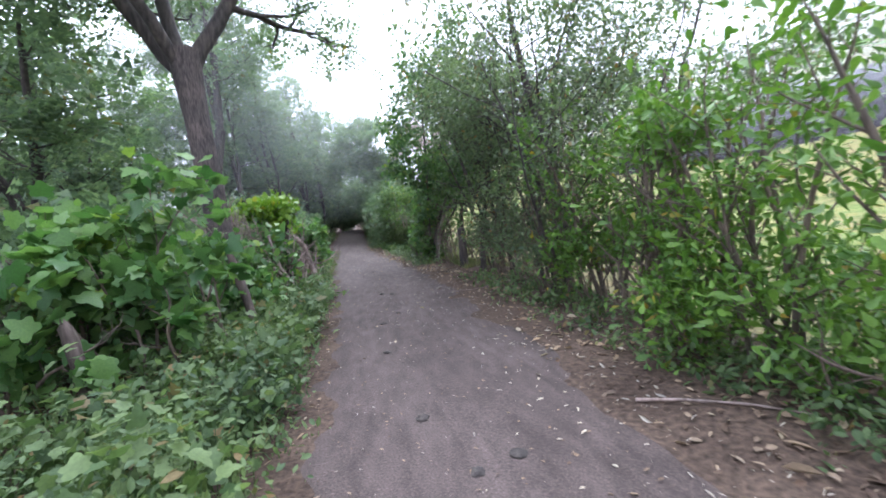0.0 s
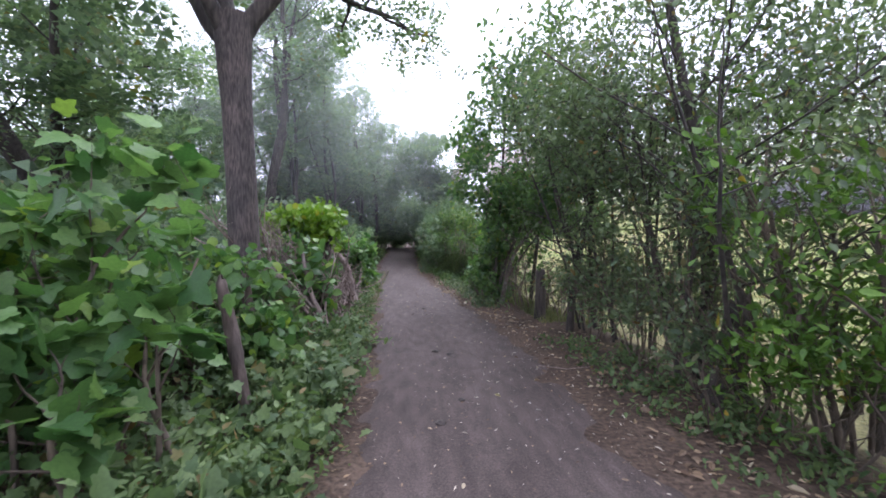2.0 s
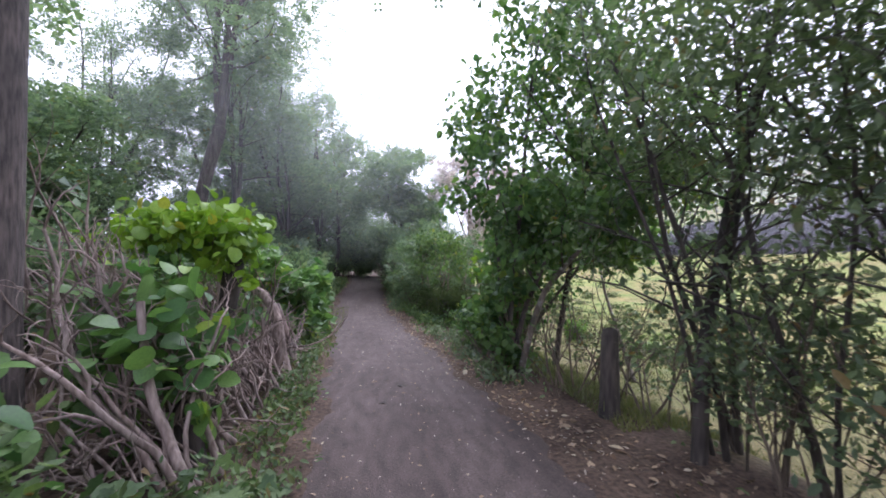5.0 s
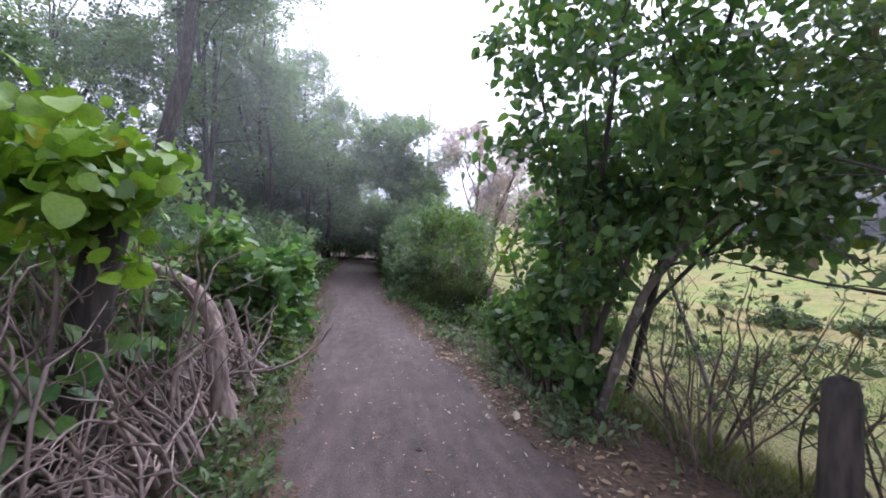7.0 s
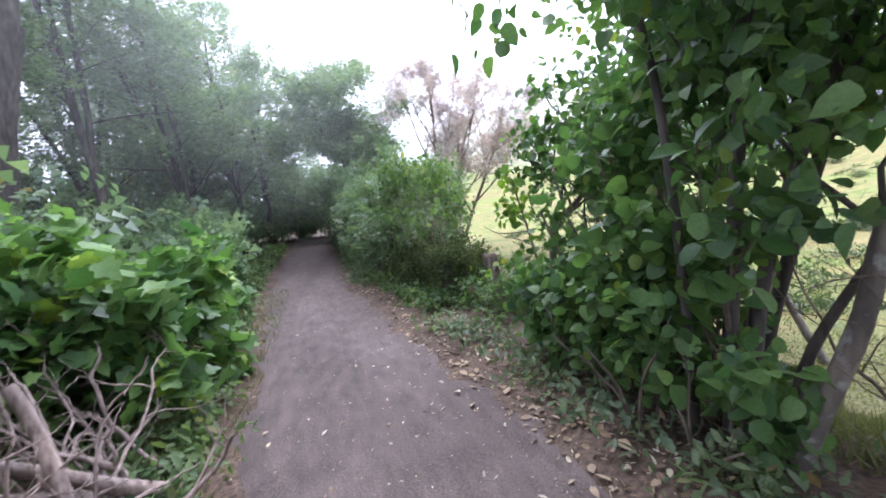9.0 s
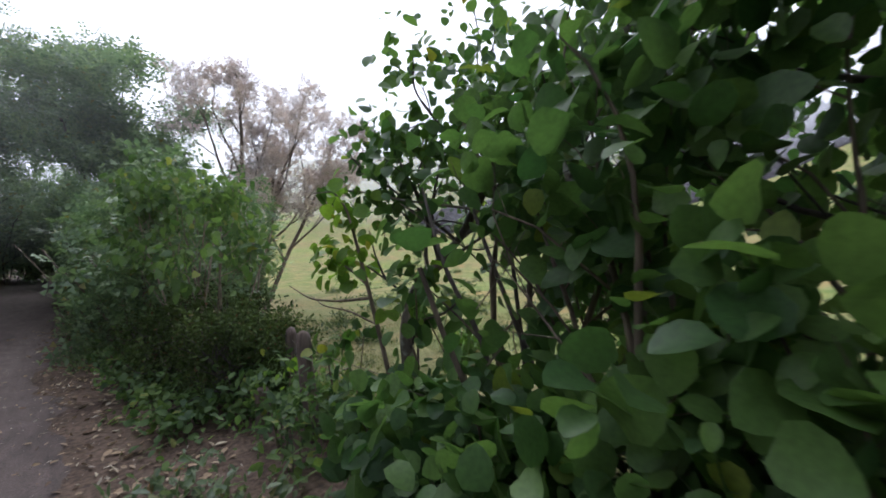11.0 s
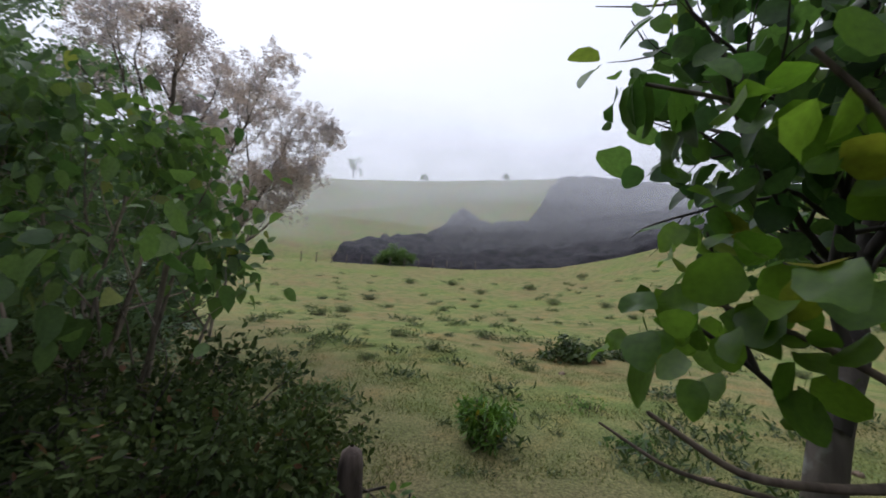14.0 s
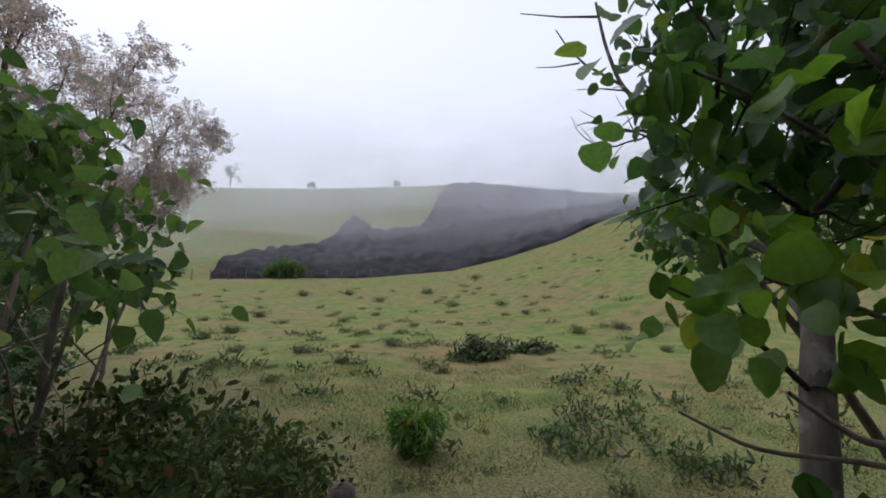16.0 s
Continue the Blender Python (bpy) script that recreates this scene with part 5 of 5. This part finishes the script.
def hang_leaves(rng, thing, tips, per, spread, size, droop=0.7, kinds=None):
    origin = np.array(thing.location)
    for p, d in tips:
        for _ in range(per):
            c = p + rng.normal(0, spread, 3)
            away = unit(0.5 * d + rng.normal(0, 0.6, 3) + [0, 0, -droop])
            nz = unit(rng.normal(0, 0.5, 3) + [-0.35, 0, 0.6])
            x = unit(np.cross(away, nz))
            z = np.cross(x, away)
            k = size * rng.uniform(0.65, 1.25)
            ob = new("leaf", (kinds or LEAVES)[int(rng.integers(4))])
            ob.parent = thing
            ob.matrix_basis = Matrix([(x[0] * k, away[0] * k, z[0] * k, c[0]), (x[1] * k, away[1] * k, z[1] * k, c[1]), (x[2] * k, away[2] * k, z[2] * k, c[2]), (0, 0, 0, 1)])


rng = np.random.default_rng(400)
gap_tree = empty_thing("broadleaf_tree", at_ground(2.95, 15.85), "small crooked pale-trunked tree with dark round leaves in the fence gap", "tree")
limb_of(gap_tree, "trunk", [(3.12, 15.86, -0.5), (3.02, 15.95, 0.05), (3.02, 15.99, 0.5), (2.98, 15.98, 0.86), (3.04, 15.95, 1.16), (3.2, 15.88, 1.36), (3.4, 15.88, 1.45)], 0.064, 0.042, M_BARK_PALE, 12)
_, bough = limb_of(gap_tree, "bough", [(3.02, 15.95, 1.14), (3.2, 15.88, 1.36), (3.5, 15.85, 1.6), (3.75, 15.7, 2.1), (3.9, 15.6, 2.7)], 0.042, 0.026, M_BARK_DARK, 9)
for k, pts in enumerate(([(2.75, 14.5, -0.2), (2.62, 14.7, 0.5), (2.72, 14.8, 0.95), (2.64, 15.07, 1.42), (2.8, 15.45, 1.95)], [(3.05, 14.3, -0.3), (2.98, 14.5, 0.4), (2.84, 14.6, 0.9), (2.9, 14.95, 1.5), (3.0, 15.3, 2.1)], [(3.3, 14.9, -0.4), (3.25, 15.0, 0.9), (3.2, 15.1, 2.2)])):
    limb_of(gap_tree, "trunk", pts, 0.022, 0.010, M_BARK_DARK, 8)
limb_of(gap_tree, "branch", [(3.0, 15.93, 0.75), (2.85, 15.6, 1.02), (2.75, 15.2, 1.12), (2.62, 14.9, 1.25)], 0.014, 0.006, M_BARK_DARK, 6)
tips = []
for start, d, length, r in ((bough[4], (0.15, 0.5, 0.9), 0.85, 0.020), (bough[6], (-0.2, 0.25, 0.9), 0.9, 0.02), (bough[8], (0.7, 0.35, 0.5), 1.0, 0.022), (bough[10], (0.2, -0.5, 0.8), 1.0, 0.022), (bough[12], (0.5, 0.5, 0.8), 1.0, 0.02),
                            (bough[14], (-0.5, 0.2, 0.8), 0.9, 0.02), (bough[15], (0.1, 0, 1), 1.0, 0.024), (bough[5], (0.9, -0.1, 0.25), 1.0, 0.018), (bough[9], (-0.3, 0.62, 0.45), 0.85, 0.016)):
    limbs = []
    branch(rng, limbs, tips, start, d, length, r, [(4, 0.5, 45, 0.25), (2, 0.5, 45, 0.3)], 0.12, 0.02)
    arm = mesh_object("branch", *tube(*limbs[0], 7), M_BARK_DARK, gap_tree, smooth=True)
    mesh_object("branchwork", *joined([tube(p, q, 4) for p, q in limbs[1:]]), M_BARK_DARK, arm, smooth=True)
base = np.array(gap_tree.location)
tips = [t for t in tips if (t[0] + base)[1] < 16.42 and (t[0] + base)[0] > 2.75 and (t[0] + base)[2] > 1.6 and clear_lane(t[0] + base)]
pick = rng.permutation(len(tips))[:80]
hang_leaves(rng, gap_tree, [tips[k] for k in pick], 3, 0.07, 0.105)
mesh_object("crown", *leaf_mass(rng, [t for t in tips if t[0][2] > 1.9], 3, 0.14, 0.09, ROUND, 0.6, 0.5), M_LEAF_DARK, gap_tree)
mesh_object("crown", *leaf_mass(rng, [t for t in tips if t[0][2] > 1.6 and (t[0] + base)[1] < 15.45], 11, 0.18, 0.095, ROUND, 0.6, 0.5), M_LEAF_DARK, gap_tree)
# Branches that reach out of the crown into the gap.
_, pale = limb_of(gap_tree, "branch", [(3.6, 15.3, 1.75), (3.25, 15.58, 1.85), (2.93, 15.88, 1.92), (2.66, 16.15, 2.02), (2.40, 16.32, 2.0)], 0.014, 0.005, M_BARK_PALE)
hang_leaves(rng, gap_tree, [(p, unit(rng.normal(0, 0.6, 3))) for p in list(pale[10:14]) + list(pale[16:])], 3, 0.06, 0.105, 0.8)
# Their leaves use the copy coloured as if lit from behind.
for ends in ([(3.04, 15.95, 1.12), (2.9, 16.12, 1.3), (2.8, 16.26, 1.42), (2.71, 16.38, 1.48)], [(2.9, 16.12, 1.3), (2.86, 16.2, 1.5), (2.84, 16.24, 1.7)]):
    _, reach = limb_of(gap_tree, "branch", ends, 0.011, 0.004, M_BARK_DARK, 6)
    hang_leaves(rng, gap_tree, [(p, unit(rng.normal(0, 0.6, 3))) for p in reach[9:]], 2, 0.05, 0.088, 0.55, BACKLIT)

leaning_tree(405, 5.5, 14.3, (-0.05, 0.40, 1), 2.6, 0.05, "slender small-leaved tree standing behind the gap tree", [(6, 0.42, 45, 0.3), (3, 0.5, 45, 0.25), (2, 0.5, 45, 0.3)], (10, 0.13, 0.085, OVATE, 0.6, 0.4), (M_BARK_PALE, M_LEAF_DARK),
             lambda p: p[2] > 1.75 and p[1] < 16.35)
bare, bp = limb_of(gap_tree, "bare_branch", [(3.9, 15.6, 2.6), (4.4, 15.8, 2.3), (4.6, 16.17, 2.54), (4.6, 16.37, 2.84), (4.6, 16.49, 3.01), (4.6, 16.58, 3.34), (4.6, 16.63, 3.7)], 0.026, 0.010, M_BARK_PALE)
for ends, r in (([(4.6, 16.49, 3.01), (4.6, 16.73, 3.22), (4.6, 16.85, 3.38), (4.6, 16.94, 3.56)], 0.013), ([(4.6, 16.77, 3.24), (4.6, 16.95, 3.25), (4.6, 17.11, 3.28)], 0.008), ([(4.6, 16.61, 3.58), (4.6, 16.9, 3.66), (4.6, 17.22, 3.78)], 0.011),
                ([(4.6, 16.45, 2.95), (4.6, 16.62, 3.0), (4.6, 16.8, 3.03)], 0.008), ([(4.6, 16.3, 2.75), (4.55, 16.42, 2.72), (4.55, 16.55, 2.62)], 0.007)):
    way = np.array(ends) - np.array(gap_tree.location)
    mesh_object("twig", *tube(way, np.linspace(r, r * 0.35, len(way)), 5), M_BARK_PALE, bare, smooth=True)

sapling = empty_thing("sapling", at_ground(2.62, 15.75), "thin pale-stemmed sapling with backlit yellow-green round leaves", "sapling", "saplings in the gap")
_, s1 = limb_of(sapling, "stem", [(2.72, 15.6, -0.35), (2.66, 15.68, 0.5), (2.56, 15.79, 1.21), (2.50, 15.83, 1.55), (2.46, 15.9, 1.85), (2.40, 16.02, 2.0)], 0.022, 0.006, M_TWIG)
_, s2 = limb_of(sapling, "branch", [(2.56, 15.79, 1.2), (2.40, 15.98, 1.18), (2.26, 16.12, 1.2), (2.16, 16.25, 1.3)], 0.012, 0.004, M_TWIG)
_, s3 = limb_of(sapling, "branch", [(2.54, 15.8, 1.3), (2.5, 16.0, 1.42), (2.46, 16.2, 1.5)], 0.010, 0.004, M_TWIG)
_, s4 = limb_of(sapling, "branch", [(2.6, 15.75, 1.0), (2.5, 16.0, 1.1), (2.42, 16.25, 1.12), (2.38, 16.4, 1.2)], 0.009, 0.003, M_TWIG)
leafy = [(p, unit(rng.normal(0, 0.6, 3))) for p in list(s1[14:]) + list(s3[5:])]
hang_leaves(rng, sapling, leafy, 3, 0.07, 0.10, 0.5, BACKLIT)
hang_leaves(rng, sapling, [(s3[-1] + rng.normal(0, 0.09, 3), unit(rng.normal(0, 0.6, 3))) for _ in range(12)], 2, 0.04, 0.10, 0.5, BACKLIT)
seedling = empty_thing("sapling", at_ground(2.5, 16.4), "low dark-leaved seedling at the foot of the gap", "sapling", "saplings in the gap")
_, s5 = limb_of(seedling, "stem", [(2.58, 16.35, -0.15), (2.55, 16.4, 0.35), (2.47, 16.38, 0.80)], 0.012, 0.005, M_TWIG)
hang_leaves(rng, seedling, [(p, unit(rng.normal(0, 0.7, 3))) for p in s5[7:]], 4, 0.08, 0.10, 0.4)

young = empty_thing("sapling", at_ground(2.66, 15.42), "slender sapling with a few broad backlit green leaves", "sapling", "saplings in the gap")
_, y1 = limb_of(young, "stem", [(2.70, 15.45, -0.4), (2.68, 15.42, 0.4), (2.66, 15.38, 0.95), (2.63, 15.34, 1.36)], 0.014, 0.005, M_TWIG)
_, y2 = limb_of(young, "branch", [(2.67, 15.41, 0.8), (2.62, 15.43, 1.0), (2.58, 15.46, 1.12)], 0.007, 0.003, M_TWIG)
hang_leaves(rng, young, [(y1[-1] + rng.normal(0, 0.05, 3), unit(rng.normal(0, 0.6, 3))) for _ in range(5)], 1, 0.03, 0.105, 0.5, BACKLIT)
hang_leaves(rng, young, [(y2[-1] + rng.normal(0, 0.06, 3), unit(rng.normal(0, 0.6, 3))) for _ in range(8)], 1, 0.04, 0.085, 0.5, BACKLIT)
droopy = empty_thing("sapling", at_ground(2.65, 16.12), "low seedling with drooping dark leaves by the fence posts", "sapling", "saplings in the gap")
for top in ((2.66, 16.05, 0.98), (2.52, 16.22, 0.9)):
    _, d1 = limb_of(droopy, "stem", [(2.65, 16.12, -0.25), (2.62, 16.13, 0.45), top], 0.008, 0.003, M_TWIG)
    hang_leaves(rng, droopy, [(d1[-1] + rng.normal(0, 0.05, 3), unit(rng.normal(0, 0.5, 3))) for _ in range(7)], 1, 0.03, 0.09, 1.4)
sprout = empty_thing("sapling", at_ground(2.36, 16.95), "yellow-green young shoot beside the splintered post", "sapling", "saplings in the gap")
_, p1 = limb_of(sprout, "stem", [(2.36, 16.95, -0.15), (2.37, 16.93, 0.3), (2.40, 16.90, 0.66)], 0.007, 0.003, M_TWIG)
hang_leaves(rng, sprout, [(p + rng.normal(0, 0.04, 3), unit(rng.normal(0, 0.6, 3))) for p in p1[5:]], 2, 0.04, 0.07, 0.6, BACKLIT)

# ---- litter, chips, clods and grass ----
def scatter(seed, name, spots, size, mat, label, category, shape=OVAL, up=0.012, tilt=0.25):
    rng = np.random.default_rng(seed)
    n = len(spots)
    xy = np.array(spots)
    z = ground_height(xy[:, 0], xy[:, 1]) + up
    a = rng.uniform(0, 6.28, n)
    away = unit(np.stack([np.cos(a), np.sin(a), rng.normal(0, tilt * 0.5, n)], 1))
    nz = unit(np.array([0, 0, 1.0]) + rng.normal(0, tilt, (n, 3)))
    x = unit(np.cross(away, nz))
    zz = np.cross(x, away)
    s = size * rng.lognormal(0, 0.35, n)
    tv, tf = shape
    c = np.concatenate([xy, z[:, None]], 1)
    v = c[:, None] + s[:, None, None] * (tv[None, :, :1] * x[:, None] + tv[None, :, 1:2] * away[:, None] + tv[None, :, 2:] * zz[:, None])
    f = tf[None] + (np.arange(n) * len(tv))[:, None, None]
    return tagged(mesh_object(name, v.reshape(-1, 3), f.reshape(-1, 3), mat), label, category, kind="stuff")


rng = np.random.default_rng(420)
M_CHIP = leaf_mat("pale_wood_chips", (0.200, 0.170, 0.145), (0.480, 0.430, 0.380), through_light=0.0)
ys = rng.uniform(0.2, 24, 1250)
scatter(424, "path_chips", [(path_left(y) + (path_right(y) - path_left(y)) * (rng.uniform(0.02, 0.98) if k % 3 else 1 - abs(rng.normal(0, 0.12))), y) for k, y in enumerate(ys)], 0.019, M_CHIP, "pale wood chips and bleached straw strewn on the path", "chips", LANCE, 0.022, 0.3)
ys = rng.uniform(0.2, 16, 260)
scatter(426, "path_chips", [(path_left(y) + (path_right(y) - path_left(y)) * min(1.02, abs(rng.normal(0.72, 0.22))), y) for y in ys], 0.045, M_CHIP, "bleached straw stalks lying on the path", "chips", LANCE, 0.024, 0.2)
ys = rng.uniform(0.2, 22, 300)
scatter(425, "verge_litter", [(path_right(y) + rng.normal(-0.05, 0.28), y) for y in ys], 0.042, M_CHIP, "bleached curled leaves along the hedge foot", "leaf litter", LANCE, 0.03, 0.7)
ys = rng.uniform(0.2, 22, 1300)
scatter(421, "path_litter", [(path_left(y) + (path_right(y) - path_left(y)) * rng.uniform(0.03, 0.97), y) for y in ys], 0.026, M_LEAF_DRY, "small pale chips and dry leaves strewn on the path", "leaf litter", OVAL, 0.024)
ys = rng.uniform(0.2, 26, 2600)
scatter(422, "verge_litter", [(path_right(y) + rng.normal(0.05, 0.26) + 0.9 * (y < 9.5) * rng.random(), y) for y in ys], 0.06, M_LEAF_DRY, "dry brown fallen leaves along the hedge foot", "leaf litter", OVAL, 0.02, 0.4)
ys = rng.uniform(2, 26, 600)
scatter(423, "verge_litter", [(path_left(y) + rng.normal(0.0, 0.12), y) for y in ys], 0.045, M_LEAF_DRY, "dry straw and leaves along the bank edge of the path", "leaf litter", LANCE, 0.02, 0.4)


def grass(seed, count, x0, x1, y0, y1, high, label, power=1.0):
    rng = np.random.default_rng(seed)
    x = x0 + (x1 - x0) * rng.random(count) ** power
    y = rng.uniform(y0, y1, count)
    z = ground_height(x, y) - 0.01
    a = rng.uniform(0, 6.28, count)
    h = high * rng.lognormal(0, 0.3, count)
    side = np.stack([np.cos(a), np.sin(a), 0 * a], 1) * (0.006 + 0.004 * rng.random(count))[:, None]
    lean = rng.normal(0, 0.5, (count, 3)) * h[:, None]
    base = np.stack([x, y, z], 1)
    top = base + np.stack([0 * h, 0 * h, h], 1) + lean * [1, 1, 0.1]
    v = np.stack([base - side, base + side, top], 1).reshape(-1, 3)
    f = np.arange(count * 3).reshape(-1, 3)
    return tagged(mesh_object("grass", v, f, M_GRASS), label, "grass", kind="stuff")


grass(430, 90000, 3.2, 14, 10, 26, 0.040, "short grazed pasture grass with dry stalks", 1.6)
grass(431, 14000, 2.5, 4.2, 10, 19, 0.12, "rank grass along the fence line")
grass(432, 2600, -1.6, -0.8, 5, 22, 0.09, "grass fringe at the bank edge of the path")

rng = np.random.default_rng(440)
for x, y, r in ((0.33, 2.95, 0.05), (0.79, 2.27, 0.055), (0.52, 2.2, 0.04), (0.37, 8.23, 0.055), (0.55, 8.05, 0.04), (0.2, 4.6, 0.045), (0.25, 5.9, 0.05), (0.5, 6.4, 0.04), (0.1, 11.2, 0.04), (0.35, 11.9, 0.035)):
    bm = bmesh.new()
    bmesh.ops.create_icosphere(bm, subdivisions=2, radius=r)
    for v in bm.verts:
        v.co *= 1 + 0.45 * noise.noise(v.co * 30 + Vector((x * 9, y * 9, 0)))
        v.co.z *= 0.4
    me = bpy.data.meshes.new("clod")
    bm.to_mesh(me)
    bm.free()
    me.materials.append(M_BARK_DARK)
    ob = tagged(new("clod", me), "dark clod of earth trodden into the path", "clod", "clods on the path")
    ob.location = (x, y, 0.022)
for pts, r in (([(1.75, 2.55, 0.02), (2.0, 2.4, 0.03), (2.3, 2.2, 0.02), (2.5, 1.95, 0.02)], 0.012), ([(1.6, 7.4, 0.02), (1.9, 7.2, 0.03), (2.2, 7.25, 0.03)], 0.008)):
    ob = mesh_object("fallen_stick", *tube(pts, np.linspace(r, r * 0.5, len(pts)), 6), M_DEAD, smooth=True)
    tagged(ob, "thin fallen stick lying on the verge litter", "stick", "fallen sticks")

x, y = CENTRE[0] + 189 * math.sin(radians(39.5)), CENTRE[1] + 189 * math.cos(radians(39.5))
rng = np.random.default_rng(460)
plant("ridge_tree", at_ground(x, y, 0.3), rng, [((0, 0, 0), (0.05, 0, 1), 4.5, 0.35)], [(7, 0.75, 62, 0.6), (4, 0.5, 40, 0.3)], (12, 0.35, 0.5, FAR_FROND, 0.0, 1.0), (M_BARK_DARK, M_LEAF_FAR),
      "lone flat-topped tree on the misty ridge", "tree", "", 6, "crown", "trunk")
for k, (phi, far, hgt) in enumerate(((46.4, 72.5, 3.0), (44.8, 74, 2.2), (93, 74, 3.0), (60, 187, 2.0), (49, 187, 2.2))):
    x, y = CENTRE[0] + far * math.sin(radians(phi)), CENTRE[1] + far * math.cos(radians(phi))
    thicket(465 + k, at_ground(x, y, 0.1), hgt * 1.3, hgt, (M_TWIG, M_LEAF_BUSH), "pale green shrub standing by the far fence", "far shrubs", (9, 0.3, 0.35, FAR_FROND, 0.2, 0.6), 6)

# ---- stones and fence wire ----
for k, (x, y, r) in enumerate(((7.75, 16.7, 0.09), (7.4, 14.6, 0.08), (9.6, 15.2, 0.07), (12.4, 20.5, 0.09))):
    bm = bmesh.new()
    bmesh.ops.create_icosphere(bm, subdivisions=3, radius=r)
    for v in bm.verts:
        v.co *= 1 + 0.4 * noise.noise(v.co * 12 + Vector((k * 5, 0, 0)))
        v.co.z *= 0.6
    me = bpy.data.meshes.new("stone")
    bm.to_mesh(me)
    bm.free()
    me.materials.append(M_STONE)
    ob = tagged(new("stone", me), "brown stone half sunk in the pasture grass", "stone", "pasture stones")
    ob.location = at_ground(x, y, -0.01)
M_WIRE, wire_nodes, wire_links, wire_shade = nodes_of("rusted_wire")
wire_shade.inputs["Base Color"].default_value = (0.09, 0.07, 0.06, 1)
wire_shade.inputs["Metallic"].default_value, wire_shade.inputs["Roughness"].default_value = 0.7, 0.6
for high in (0.0, 0.32):
    ends = [(3.15, 5.8, 0.95), (2.6, 10.45, 0.85), (2.44, 16.6, 0.72), (2.62, 17.5, 0.66), (3.0, 22.5, 0.6)]
    pts = []
    for a, b in zip(ends[:-1], ends[1:]):
        for t in np.linspace(0, 1, 9)[:-1]:
            pts.append([a[0] + (b[0] - a[0]) * t, a[1] + (b[1] - a[1]) * t, a[2] + (b[2] - a[2]) * t - high - 0.12 * t * (1 - t)])
    ob = mesh_object("fence_wire", *tube(pts, [0.0025] * len(pts), 4), M_WIRE)
    tagged(ob, "thin rusted wire strung between the rough fence posts", "fence wire", "fence wires")
